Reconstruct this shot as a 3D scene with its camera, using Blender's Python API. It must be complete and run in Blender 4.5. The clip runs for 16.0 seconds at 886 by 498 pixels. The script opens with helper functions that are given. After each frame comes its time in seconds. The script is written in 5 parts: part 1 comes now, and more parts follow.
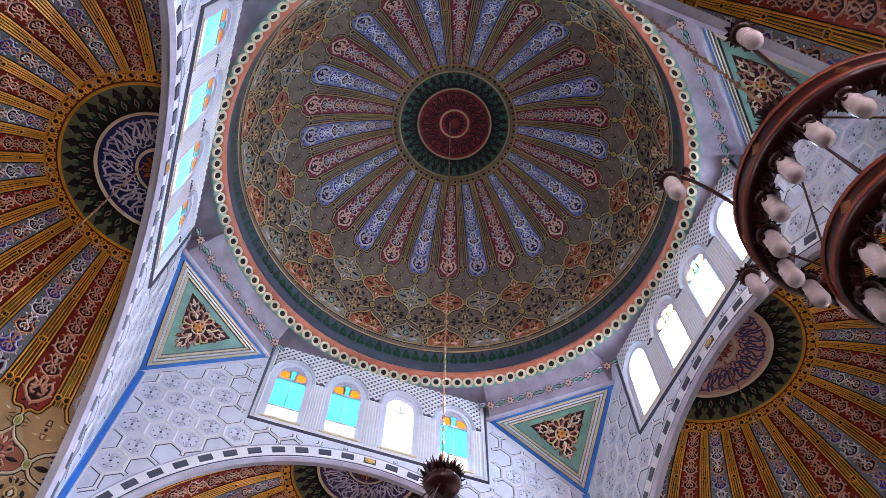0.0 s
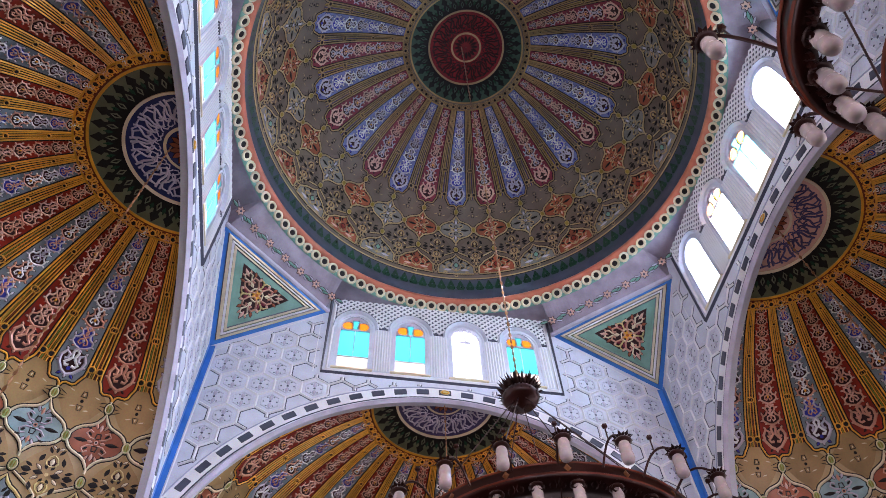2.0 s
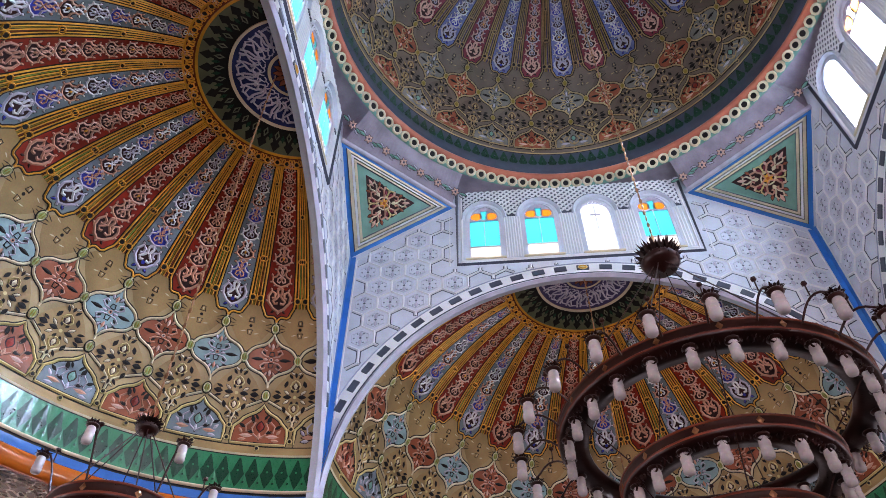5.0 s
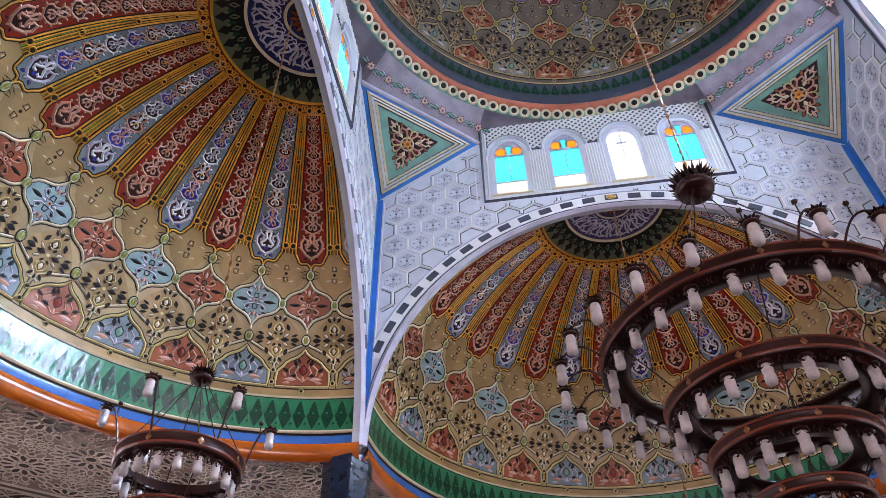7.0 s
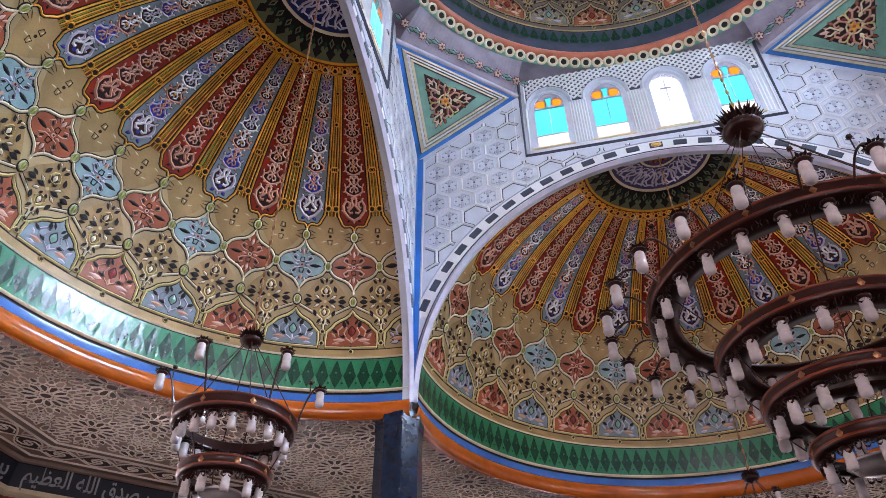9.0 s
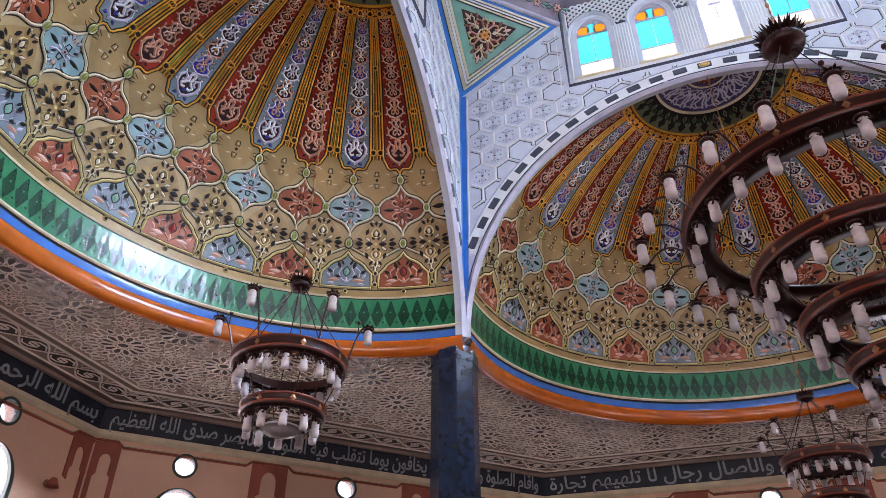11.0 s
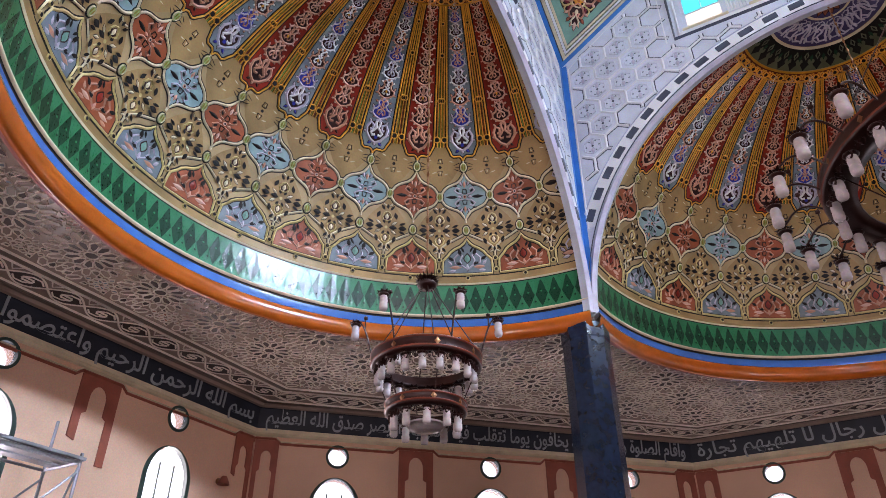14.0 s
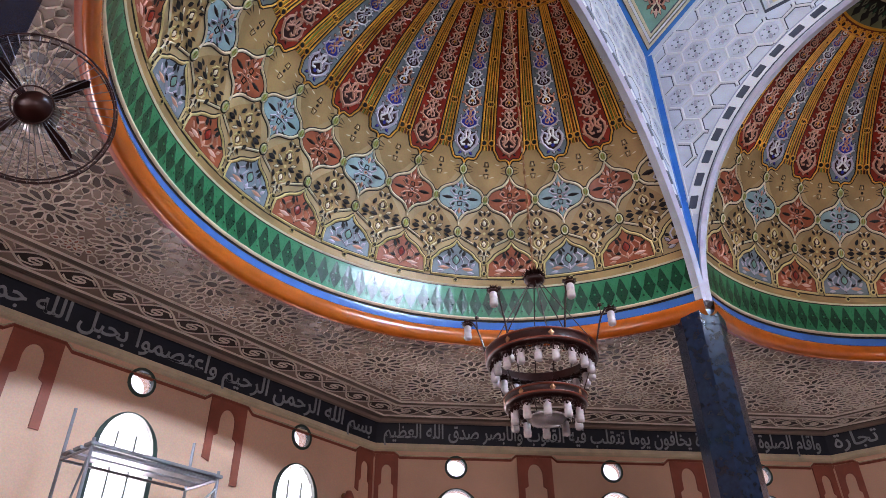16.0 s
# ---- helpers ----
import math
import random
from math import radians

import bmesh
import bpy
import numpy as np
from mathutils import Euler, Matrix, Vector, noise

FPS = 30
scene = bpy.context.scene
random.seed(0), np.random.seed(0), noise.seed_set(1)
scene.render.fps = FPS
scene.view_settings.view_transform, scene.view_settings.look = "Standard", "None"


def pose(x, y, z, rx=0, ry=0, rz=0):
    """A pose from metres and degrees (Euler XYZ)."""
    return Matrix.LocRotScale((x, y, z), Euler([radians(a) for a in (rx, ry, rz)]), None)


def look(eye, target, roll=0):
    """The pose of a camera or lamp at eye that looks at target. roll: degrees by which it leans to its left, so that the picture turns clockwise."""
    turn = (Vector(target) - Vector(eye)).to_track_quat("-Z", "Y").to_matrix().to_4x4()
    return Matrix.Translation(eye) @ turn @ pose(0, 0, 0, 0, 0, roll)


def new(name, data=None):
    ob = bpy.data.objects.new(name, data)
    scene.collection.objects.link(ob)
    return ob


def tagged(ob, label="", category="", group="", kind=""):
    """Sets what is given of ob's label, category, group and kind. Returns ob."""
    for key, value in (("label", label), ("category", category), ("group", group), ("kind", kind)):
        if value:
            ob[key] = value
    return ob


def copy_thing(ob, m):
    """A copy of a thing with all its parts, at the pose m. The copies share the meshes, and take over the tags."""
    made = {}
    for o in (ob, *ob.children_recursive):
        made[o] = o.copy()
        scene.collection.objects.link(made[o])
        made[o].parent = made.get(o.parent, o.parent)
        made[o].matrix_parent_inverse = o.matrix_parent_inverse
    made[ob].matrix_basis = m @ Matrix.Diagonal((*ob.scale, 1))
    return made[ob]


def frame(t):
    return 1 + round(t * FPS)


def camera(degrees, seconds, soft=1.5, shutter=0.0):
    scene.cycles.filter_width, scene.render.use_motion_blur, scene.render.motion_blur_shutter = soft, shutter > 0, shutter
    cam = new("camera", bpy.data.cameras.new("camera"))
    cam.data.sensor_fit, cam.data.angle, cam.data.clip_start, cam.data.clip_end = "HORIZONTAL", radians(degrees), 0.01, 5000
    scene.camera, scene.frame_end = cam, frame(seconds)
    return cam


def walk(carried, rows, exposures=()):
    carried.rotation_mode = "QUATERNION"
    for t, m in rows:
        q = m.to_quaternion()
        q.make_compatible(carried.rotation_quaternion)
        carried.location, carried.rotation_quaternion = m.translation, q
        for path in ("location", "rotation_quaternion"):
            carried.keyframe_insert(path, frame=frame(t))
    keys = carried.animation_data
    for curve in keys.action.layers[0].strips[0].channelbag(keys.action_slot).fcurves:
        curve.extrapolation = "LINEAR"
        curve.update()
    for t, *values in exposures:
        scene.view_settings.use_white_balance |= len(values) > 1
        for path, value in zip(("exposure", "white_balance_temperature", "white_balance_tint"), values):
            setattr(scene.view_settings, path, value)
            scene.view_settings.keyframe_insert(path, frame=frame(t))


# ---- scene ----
cam = camera(63.85, 16.0, soft=0.75)
# seconds, x, y, z, turn about x, y, z
ROWS = [
    (0.0, -1.997, -5.551, 1.736, 152.28, -0.91, -19.66),
    (0.5, -2.032, -5.460, 1.715, 151.21, 0.19, -17.14),
    (1.0, -2.043, -5.445, 1.695, 149.91, 1.32, -14.23),
    (1.5, -2.021, -5.474, 1.712, 148.52, 1.41, -11.76),
    (2.0, -2.025, -5.430, 1.702, 147.12, 1.68, -9.05),
    (2.5, -2.024, -5.416, 1.696, 145.36, 1.68, -6.46),
    (3.0, -2.023, -5.446, 1.698, 143.94, 1.38, -4.41),
    (3.5, -2.027, -5.517, 1.726, 142.15, 0.70, -1.31),
    (4.0, -2.012, -5.469, 1.684, 141.24, 0.26, 1.25),
    (4.5, -2.008, -5.454, 1.684, 140.21, -0.13, 3.60),
    (5.0, -2.021, -5.475, 1.723, 138.02, -0.15, 4.86),
    (7.5, -2.154, -5.550, 1.716, 132.26, 0.74, 9.27),
    (8.0, -2.159, -5.546, 1.714, 131.49, 0.47, 10.27),
    (8.5, -2.122, -5.500, 1.707, 130.65, 0.52, 11.89),
    (9.0, -2.103, -5.476, 1.726, 129.73, 0.22, 12.76),
    (11.5, -1.832, -5.589, 1.637, 123.92, 0.05, 20.53),
    (12.0, -1.860, -5.655, 1.649, 123.58, 0.23, 22.61),
    (12.5, -1.930, -5.682, 1.630, 123.35, 0.43, 24.48),
    (13.0, -1.869, -5.674, 1.711, 122.90, 0.58, 26.56),
    (13.5, -1.851, -5.670, 1.754, 122.50, 0.26, 28.24),
    (14.0, -1.845, -5.686, 1.771, 122.57, 0.19, 29.84),
    (14.5, -1.852, -5.712, 1.771, 122.90, 0.58, 32.15),
    (15.0, -1.883, -5.732, 1.752, 122.88, 0.71, 34.70),
    (15.5, -1.910, -5.722, 1.702, 123.35, 0.90, 36.25),
    (16.0, -1.968, -5.705, 1.579, 123.93, 0.39, 38.99),
]
EXPO = [(0, 0.05, 6450, 35), (3, -0.14, 6450, 33), (5, -0.18, 6350, 29), (9, -0.12, 6400, 29), (16, -0.22, 6550, 30)]
walk(cam, [(t, pose(*r)) for t, *r in ROWS], EXPO)

# ---- light ----
world = bpy.data.worlds.new("sky")
scene.world = world
world.use_nodes = True
wn = world.node_tree.nodes
sky = wn.new("ShaderNodeTexSky")
sky.sky_type, sky.sun_disc, sky.sun_elevation, sky.sun_rotation = "NISHITA", False, radians(48), radians(118)
wn["Background"].inputs[1].default_value = 0.15
world.node_tree.links.new(sky.outputs[0], wn["Background"].inputs[0])
sun = new("sun", bpy.data.lights.new("sun", "SUN"))
sun.data.energy, sun.data.angle, sun.data.color = 3.0, radians(0.6), (1.0, 0.94, 0.85)
sun.matrix_basis = look((20, -10, 26), (0, 0, 0))
tagged(sun, kind="structure")


def window_light(name, m, w, h, watts, color=(1.0, 0.94, 0.88), spread=180):
    """Daylight of one window opening, an area lamp that faces the hall."""
    l = bpy.data.lights.new(name, "AREA")
    l.shape, l.size, l.size_y, l.energy, l.color = "RECTANGLE", w, h, watts, color
    l.spread = math.radians(spread)
    ob = new(name, l)
    ob.matrix_basis = m
    return ob


# ---- measures ----
A = 5.0                  # half side of the square under the dome
BX, BY = 2.67, 2.92      # half lengths of the drum's straight sides (back and front; flanks)
ARCH_Z, ARCH_R = 7.37, 4.93
TRI_Z, DRUM_Z = 13.28, 14.84
SILL_Z = 12.92
CEIL_Z = 7.26
APO = 12.75              # apothem of the hall's octagon
SIDE = APO * math.tan(radians(22.5))
DOME_Z, DOME_R, DOME_H = 15.6, 4.87, 4.62
PITCH = 12.55            # degrees from motif to motif on the half domes


# ---- materials ----
def paint(name, color, rough=0.5, metal=0.0, var=0.16, scale=3.0, bump=0.1, fine=40.0, dirt=None, coat=0.16):
    """A painted or worn surface: cloudy tone, fine grain, light relief."""
    m = bpy.data.materials.new(name)
    m.use_nodes = True
    n, lk = m.node_tree.nodes, m.node_tree.links
    p = n["Principled BSDF"]
    tc = n.new("ShaderNodeTexCoord")
    oi = n.new("ShaderNodeObjectInfo")
    add = n.new("ShaderNodeVectorMath")
    lk.new(tc.outputs["Object"], add.inputs[0])
    lk.new(oi.outputs["Random"], add.inputs[1])
    big, small = n.new("ShaderNodeTexNoise"), n.new("ShaderNodeTexNoise")
    big.inputs["Scale"].default_value, big.inputs["Detail"].default_value = scale, 4
    small.inputs["Scale"].default_value, small.inputs["Detail"].default_value = fine, 3
    for t in (big, small):
        lk.new(add.outputs[0], t.inputs["Vector"])
    mix = n.new("ShaderNodeMix")
    mix.data_type = "RGBA"
    lo = tuple(c * (1 - var) for c in color) if dirt is None else dirt
    hi = tuple(min(1, c * (1 + var)) for c in color)
    ramp = n.new("ShaderNodeMapRange")
    ramp.inputs[1].default_value, ramp.inputs[2].default_value = 0.33, 0.67
    lk.new(big.outputs[0], ramp.inputs[0])
    lk.new(ramp.outputs[0], mix.inputs[0])
    mix.inputs[6].default_value, mix.inputs[7].default_value = (*lo, 1), (*hi, 1)
    grain = n.new("ShaderNodeMix")
    grain.data_type, grain.blend_type = "RGBA", "MULTIPLY"
    grain.inputs[0].default_value = 0.6
    lk.new(mix.outputs[2], grain.inputs[6])
    lk.new(small.outputs[1], grain.inputs[7])
    gain = n.new("ShaderNodeMix")
    gain.data_type, gain.blend_type = "RGBA", "MIX"
    gain.inputs[0].default_value = 0.6
    lk.new(mix.outputs[2], gain.inputs[6])
    lk.new(grain.outputs[2], gain.inputs[7])
    lk.new(gain.outputs[2], p.inputs["Base Color"])
    rr = n.new("ShaderNodeMapRange")
    rr.inputs[3].default_value, rr.inputs[4].default_value = max(0.03, rough - 0.1), min(1, rough + 0.1)
    lk.new(small.outputs[0], rr.inputs[0])
    lk.new(rr.outputs[0], p.inputs["Roughness"])
    p.inputs["Metallic"].default_value = metal
    p.inputs["Specular IOR Level"].default_value = 0.3
    p.inputs["Coat Weight"].default_value = coat
    p.inputs["Coat Roughness"].default_value = 0.17 if coat > 0.4 else 0.2
    if bump:
        b = n.new("ShaderNodeBump")
        b.inputs["Strength"].default_value, b.inputs["Distance"].default_value = bump, 0.01
        lk.new(small.outputs[0], b.inputs["Height"])
        lk.new(b.outputs[0], p.inputs["Normal"])
    return m


def pane_glass(name, color, clear=0.75):
    """Window glass: lets tinted daylight through and scatters part of it."""
    m = bpy.data.materials.new(name)
    m.use_nodes = True
    n, lk = m.node_tree.nodes, m.node_tree.links
    n.remove(n["Principled BSDF"])
    tr, tl, gl = n.new("ShaderNodeBsdfTransparent"), n.new("ShaderNodeBsdfTranslucent"), n.new("ShaderNodeBsdfGlossy")
    tr.inputs[0].default_value = tl.inputs[0].default_value = (*color, 1)
    gl.inputs["Roughness"].default_value = 0.1
    a, b = n.new("ShaderNodeMixShader"), n.new("ShaderNodeMixShader")
    a.inputs[0].default_value = 1 - clear
    lk.new(tr.outputs[0], a.inputs[1])
    lk.new(tl.outputs[0], a.inputs[2])
    b.inputs[0].default_value = 0.05
    lk.new(a.outputs[0], b.inputs[1])
    lk.new(gl.outputs[0], b.inputs[2])
    lk.new(b.outputs[0], n["Material Output"].inputs[0])
    return m


def haze(name, color, strength):
    """Bright hazy sky behind the windows."""
    m = bpy.data.materials.new(name)
    m.use_nodes = True
    n, lk = m.node_tree.nodes, m.node_tree.links
    n.remove(n["Principled BSDF"])
    e = n.new("ShaderNodeEmission")
    e.inputs[0].default_value, e.inputs[1].default_value = (*color, 1), strength
    lk.new(e.outputs[0], n["Material Output"].inputs[0])
    return m


M = dict(
    haze=haze("sky_haze", (0.93, 0.97, 1.0), 2.6),
    bright_haze=haze("bright_sky_haze", (1.0, 0.97, 0.92), 17.0),
    glare=haze("sunward_sky_haze", (0.62, 0.87, 1.0), 62.0),
    ochre=paint("ochre_plaster", (0.40, 0.255, 0.105), 0.42, var=0.3, scale=1.2, coat=0.3),
    sand=paint("sand_plaster", (0.45, 0.32, 0.16), 0.5, var=0.22, scale=1.5),
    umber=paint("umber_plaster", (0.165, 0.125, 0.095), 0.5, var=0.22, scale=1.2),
    maroon=paint("maroon_ink", (0.030, 0.005, 0.006), 0.65, coat=0.0),
    ultramarine=paint("ultramarine_paint", (0.02, 0.03, 0.13), 0.35, var=0.3, coat=0.4),
    moss=paint("moss_grey_paint", (0.13, 0.15, 0.085), 0.45, var=0.2),
    fern=paint("fern_green_paint", (0.20, 0.30, 0.05), 0.45, var=0.25),
    rust=paint("rust_brown_paint", (0.17, 0.028, 0.008), 0.45, var=0.25, coat=0.05),
    stone=paint("stone_grey_paint", (0.22, 0.21, 0.19), 0.5, var=0.2),
    rosy=paint("rosy_tan_paint", (0.60, 0.30, 0.21), 0.45, var=0.2),
    carmine=paint("carmine_paint", (0.20, 0.008, 0.012), 0.45, var=0.3),
    fir=paint("fir_green_paint", (0.03, 0.075, 0.05), 0.45, var=0.2),
    violet=paint("violet_paint", (0.07, 0.055, 0.16), 0.45, var=0.2),
    red=paint("oxide_red_paint", (0.27, 0.018, 0.007), 0.42, var=0.3, coat=0.15),
    crimson=paint("crimson_paint", (0.22, 0.02, 0.045), 0.45, var=0.2),
    terracotta=paint("terracotta_paint", (0.34, 0.085, 0.035), 0.40, var=0.25, coat=0.3),
    pale=paint("pale_blue_paint", (0.25, 0.39, 0.42), 0.40, var=0.2, coat=0.3),
    greyblue=paint("grey_blue_paint", (0.19, 0.24, 0.28), 0.40, var=0.2, coat=0.3),
    periwinkle=paint("periwinkle_paint", (0.15, 0.18, 0.42), 0.45, var=0.2),
    cobalt=paint("cobalt_paint", (0.03, 0.04, 0.38), 0.4),
    lilac=paint("lilac_paint", (0.50, 0.47, 0.58), 0.5),
    pink=paint("rose_white_plaster", (0.70, 0.42, 0.34), 0.5, var=0.12),
    cream=paint("cream_plaster", (0.74, 0.64, 0.44), 0.5, var=0.12),
    straw=paint("straw_paint", (0.66, 0.52, 0.22), 0.42),
    gold=paint("gold_paint", (0.80, 0.38, 0.035), 0.40, metal=0.0, var=0.25),
    amber=paint("amber_paint", (0.50, 0.13, 0.012), 0.42, var=0.2),
    olive=paint("olive_paint", (0.30, 0.22, 0.03), 0.45, var=0.2),
    lime=paint("leaf_green_paint", (0.30, 0.42, 0.14), 0.45),
    green=paint("bottle_green_gloss", (0.003, 0.045, 0.020), 0.30, var=0.3, bump=0.015, coat=0.42),
    mint=paint("mint_green_gloss", (0.022, 0.20, 0.09), 0.30, bump=0.015, coat=0.42),
    black=paint("soot_paint", (0.008, 0.006, 0.006), 0.7, coat=0.0),
    orange=paint("orange_gloss", (0.52, 0.115, 0.012), 0.2, var=0.15, bump=0.02, coat=0.6),
    sky=paint("azure_gloss", (0.05, 0.17, 0.50), 0.2, var=0.1, bump=0.02, coat=0.6),
    azure=paint("corner_blue_paint", (0.03, 0.20, 0.62), 0.4, var=0.12),
    teal=paint("teal_paint", (0.17, 0.36, 0.29), 0.45),
    white=paint("white_plaster", (0.62, 0.66, 0.76), 0.55, var=0.08),
    bright=paint("white_relief", (0.80, 0.81, 0.84), 0.5, var=0.05),
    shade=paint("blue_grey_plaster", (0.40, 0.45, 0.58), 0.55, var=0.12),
    slate=paint("slate_trim", (0.065, 0.075, 0.11), 0.45),
    drum=paint("mauve_grey_plaster", (0.32, 0.27, 0.33), 0.55, var=0.2),
    salmon=paint("salmon_ring_paint", (0.55, 0.16, 0.09), 0.4),
    peach=paint("peach_wall_paint", (0.80, 0.50, 0.35), 0.6, var=0.1, scale=0.6),
    brick=paint("red_brown_paint", (0.34, 0.09, 0.055), 0.55, var=0.15),
    navy=paint("navy_frieze_paint", (0.008, 0.012, 0.024), 0.55, var=0.3, coat=0.05),
    letter=paint("grey_letter_paint", (0.30, 0.33, 0.35), 0.6, coat=0.0),
    ceiling=paint("taupe_ceiling_plaster", (0.31, 0.225, 0.18), 0.5, var=0.25, scale=0.8, coat=0.1),
    bark=paint("dark_umber_plaster", (0.045, 0.026, 0.022), 0.55, var=0.25),
    ivory=paint("ivory_lines", (0.84, 0.74, 0.64), 0.5, var=0.12),
    marble=paint("dark_blue_marble", (0.010, 0.020, 0.045), 0.16, var=0.4, scale=9.0, bump=0.02, coat=0.6),
    wood=paint("dark_brown_metal", (0.034, 0.009, 0.007), 0.32, metal=0.2, var=0.4),
    brass=paint("aged_brass", (0.30, 0.14, 0.06), 0.35, metal=0.7, var=0.3),
    lamp=paint("frosted_lamp_glass", (0.54, 0.47, 0.47), 0.25, var=0.05, bump=0.0),
    steel=paint("grey_steel", (0.30, 0.30, 0.33), 0.4, metal=0.6),
    floor=paint("carpet", (0.30, 0.06, 0.05), 0.9, var=0.25),
    frame=paint("dark_green_frame", (0.03, 0.06, 0.05), 0.4),
    glass=pane_glass("clear_glass", (0.95, 0.97, 1.0), 0.9),
    cyan=pane_glass("cyan_glass", (0.16, 0.80, 0.80), 0.55),
    honey=pane_glass("honey_glass", (1.0, 0.50, 0.10), 0.5),
    milk=pane_glass("milk_glass", (1.0, 0.93, 0.82), 0.5),
)


# ---- mesh tools ----
def place(name, me, mats, parent=None, label="", m=None):
    ob = new(name, me)
    if not me.materials:
        for k in mats:
            me.materials.append(M[k])
    if parent is not None:
        ob.parent = parent
    if m is not None:
        ob.matrix_basis = m
    if label:
        tagged(ob, label)
    return ob


def mesh_of(name, verts, faces, ids=None, smooth=False):
    me = bpy.data.meshes.new(name)
    me.from_pydata(verts, [], faces)
    if ids:
        me.polygons.foreach_set("material_index", ids)
    if smooth:
        me.polygons.foreach_set("use_smooth", [True] * len(faces))
    me.update()
    return me


def part(name, bm, material, parent, label="", m=None):
    """Link a bmesh as one mesh object under a thing or a part."""
    me = bpy.data.meshes.new(name)
    bmesh.ops.recalc_face_normals(bm, faces=bm.faces)
    bm.to_mesh(me)
    bm.free()
    return place(name, me, material if isinstance(material, (list, tuple)) else [material], parent, label, m)


def box(x0, y0, z0, x1, y1, z1, bevel=0.0):
    bm = bmesh.new()
    bmesh.ops.create_cube(bm, size=1)
    bmesh.ops.scale(bm, vec=(x1 - x0, y1 - y0, z1 - z0), verts=bm.verts)
    bmesh.ops.translate(bm, vec=((x0 + x1) / 2, (y0 + y1) / 2, (z0 + z1) / 2), verts=bm.verts)
    if bevel:
        bmesh.ops.bevel(bm, geom=bm.edges[:], offset=bevel, segments=2, affect="EDGES")
    return bm


def lathe(profile, n=24, a0=0.0, a1=360.0, closed=True):
    """Turn a profile of (r, z) about the z axis."""
    full = abs(a1 - a0) >= 360
    steps = n if full else n + 1
    bm = bmesh.new()
    rows = []
    for i in range(steps):
        a = radians(a0 + (a1 - a0) * i / n)
        rows.append([bm.verts.new((r * math.cos(a), r * math.sin(a), z)) for r, z in profile])
    for i in range(n):
        p, q = rows[i], rows[(i + 1) % steps]
        for j in range(len(profile) - 1):
            try:
                bm.faces.new((p[j], q[j], q[j + 1], p[j + 1]))
            except ValueError:
                pass
    bmesh.ops.remove_doubles(bm, verts=bm.verts, dist=1e-5)
    for f in bm.faces:
        f.smooth = True
    return bm


def rod(p, q, r, n=8):
    p, q = Vector(p), Vector(q)
    bm = bmesh.new()
    bmesh.ops.create_cone(bm, cap_ends=True, segments=n, radius1=r, radius2=r, depth=(q - p).length)
    bmesh.ops.transform(bm, matrix=Matrix.Translation((p + q) / 2) @ (q - p).to_track_quat("Z", "Y").to_matrix().to_4x4(), verts=bm.verts)
    return bm


def slab(outline, holes, depth, m=None):
    """A flat wall from an outline with holes in it, in x and z, from y = 0 to y = depth."""
    bm = bmesh.new()
    loops = []
    for pts in [outline] + holes:
        vs = [bm.verts.new((x, 0, z)) for x, z in pts]
        loops.append(vs)
        for i in range(len(vs)):
            bm.edges.new((vs[i], vs[(i + 1) % len(vs)]))
    bmesh.ops.triangle_fill(bm, use_beauty=True, edges=bm.edges[:], normal=(0, -1, 0))
    front = bm.faces[:]
    back = {v: bm.verts.new((v.co.x, depth, v.co.z)) for vs in loops for v in vs}
    for f in front:
        bm.faces.new([back[v] for v in reversed(f.verts)])
    for vs in loops:
        for i in range(len(vs)):
            a, b = vs[i], vs[(i + 1) % len(vs)]
            bm.faces.new((a, b, back[b], back[a]))
    if m is not None:
        bmesh.ops.transform(bm, matrix=m, verts=bm.verts)
    return bm


def arch_pts(cx, z0, w, h_spring, n=14, pointed=0.0):
    """Outline of an arched opening: width w, straight up to h_spring over z0, then a round head."""
    r = w / 2
    pts = [(cx - r, z0), (cx + r, z0)]
    for i in range(n + 1):
        a = math.pi * i / n
        pts.append((cx + r * math.cos(a), z0 + h_spring + r * math.sin(a) * (1 + pointed * math.sin(a))))
    return pts


def ring_pts(cx, cz, r, n=24):
    return [(cx + r * math.cos(2 * math.pi * i / n), cz + r * math.sin(2 * math.pi * i / n)) for i in range(n)]


def frame_of(pts, t, depth, y0):
    """A frame of width t inside a closed outline, with its own depth."""
    c = Vector((sum(p[0] for p in pts) / len(pts), sum(p[1] for p in pts) / len(pts)))
    w = max(abs(p[0] - c.x) for p in pts)
    h = max(abs(p[1] - c.y) for p in pts)
    inner = [(c.x + (x - c.x) * (1 - t / w), c.y + (z - c.y) * (1 - t / h)) for x, z in pts]
    n = len(pts)
    bm = bmesh.new()
    lay = [[bm.verts.new((x, y, z)) for x, z in q] for q, y in ((pts, y0), (inner, y0), (inner, y0 + depth), (pts, y0 + depth))]
    for k in range(4):
        for i in range(n):
            j = (i + 1) % n
            bm.faces.new((lay[k][i], lay[k][j], lay[(k + 1) % 4][j], lay[(k + 1) % 4][i]))
    return bm, inner


def plate(pts, y, t=0.008):
    return slab(pts, [], t, Matrix.Translation((0, y, 0)))


def turn_z(a):
    return Matrix.Rotation(radians(a), 4, "Z")

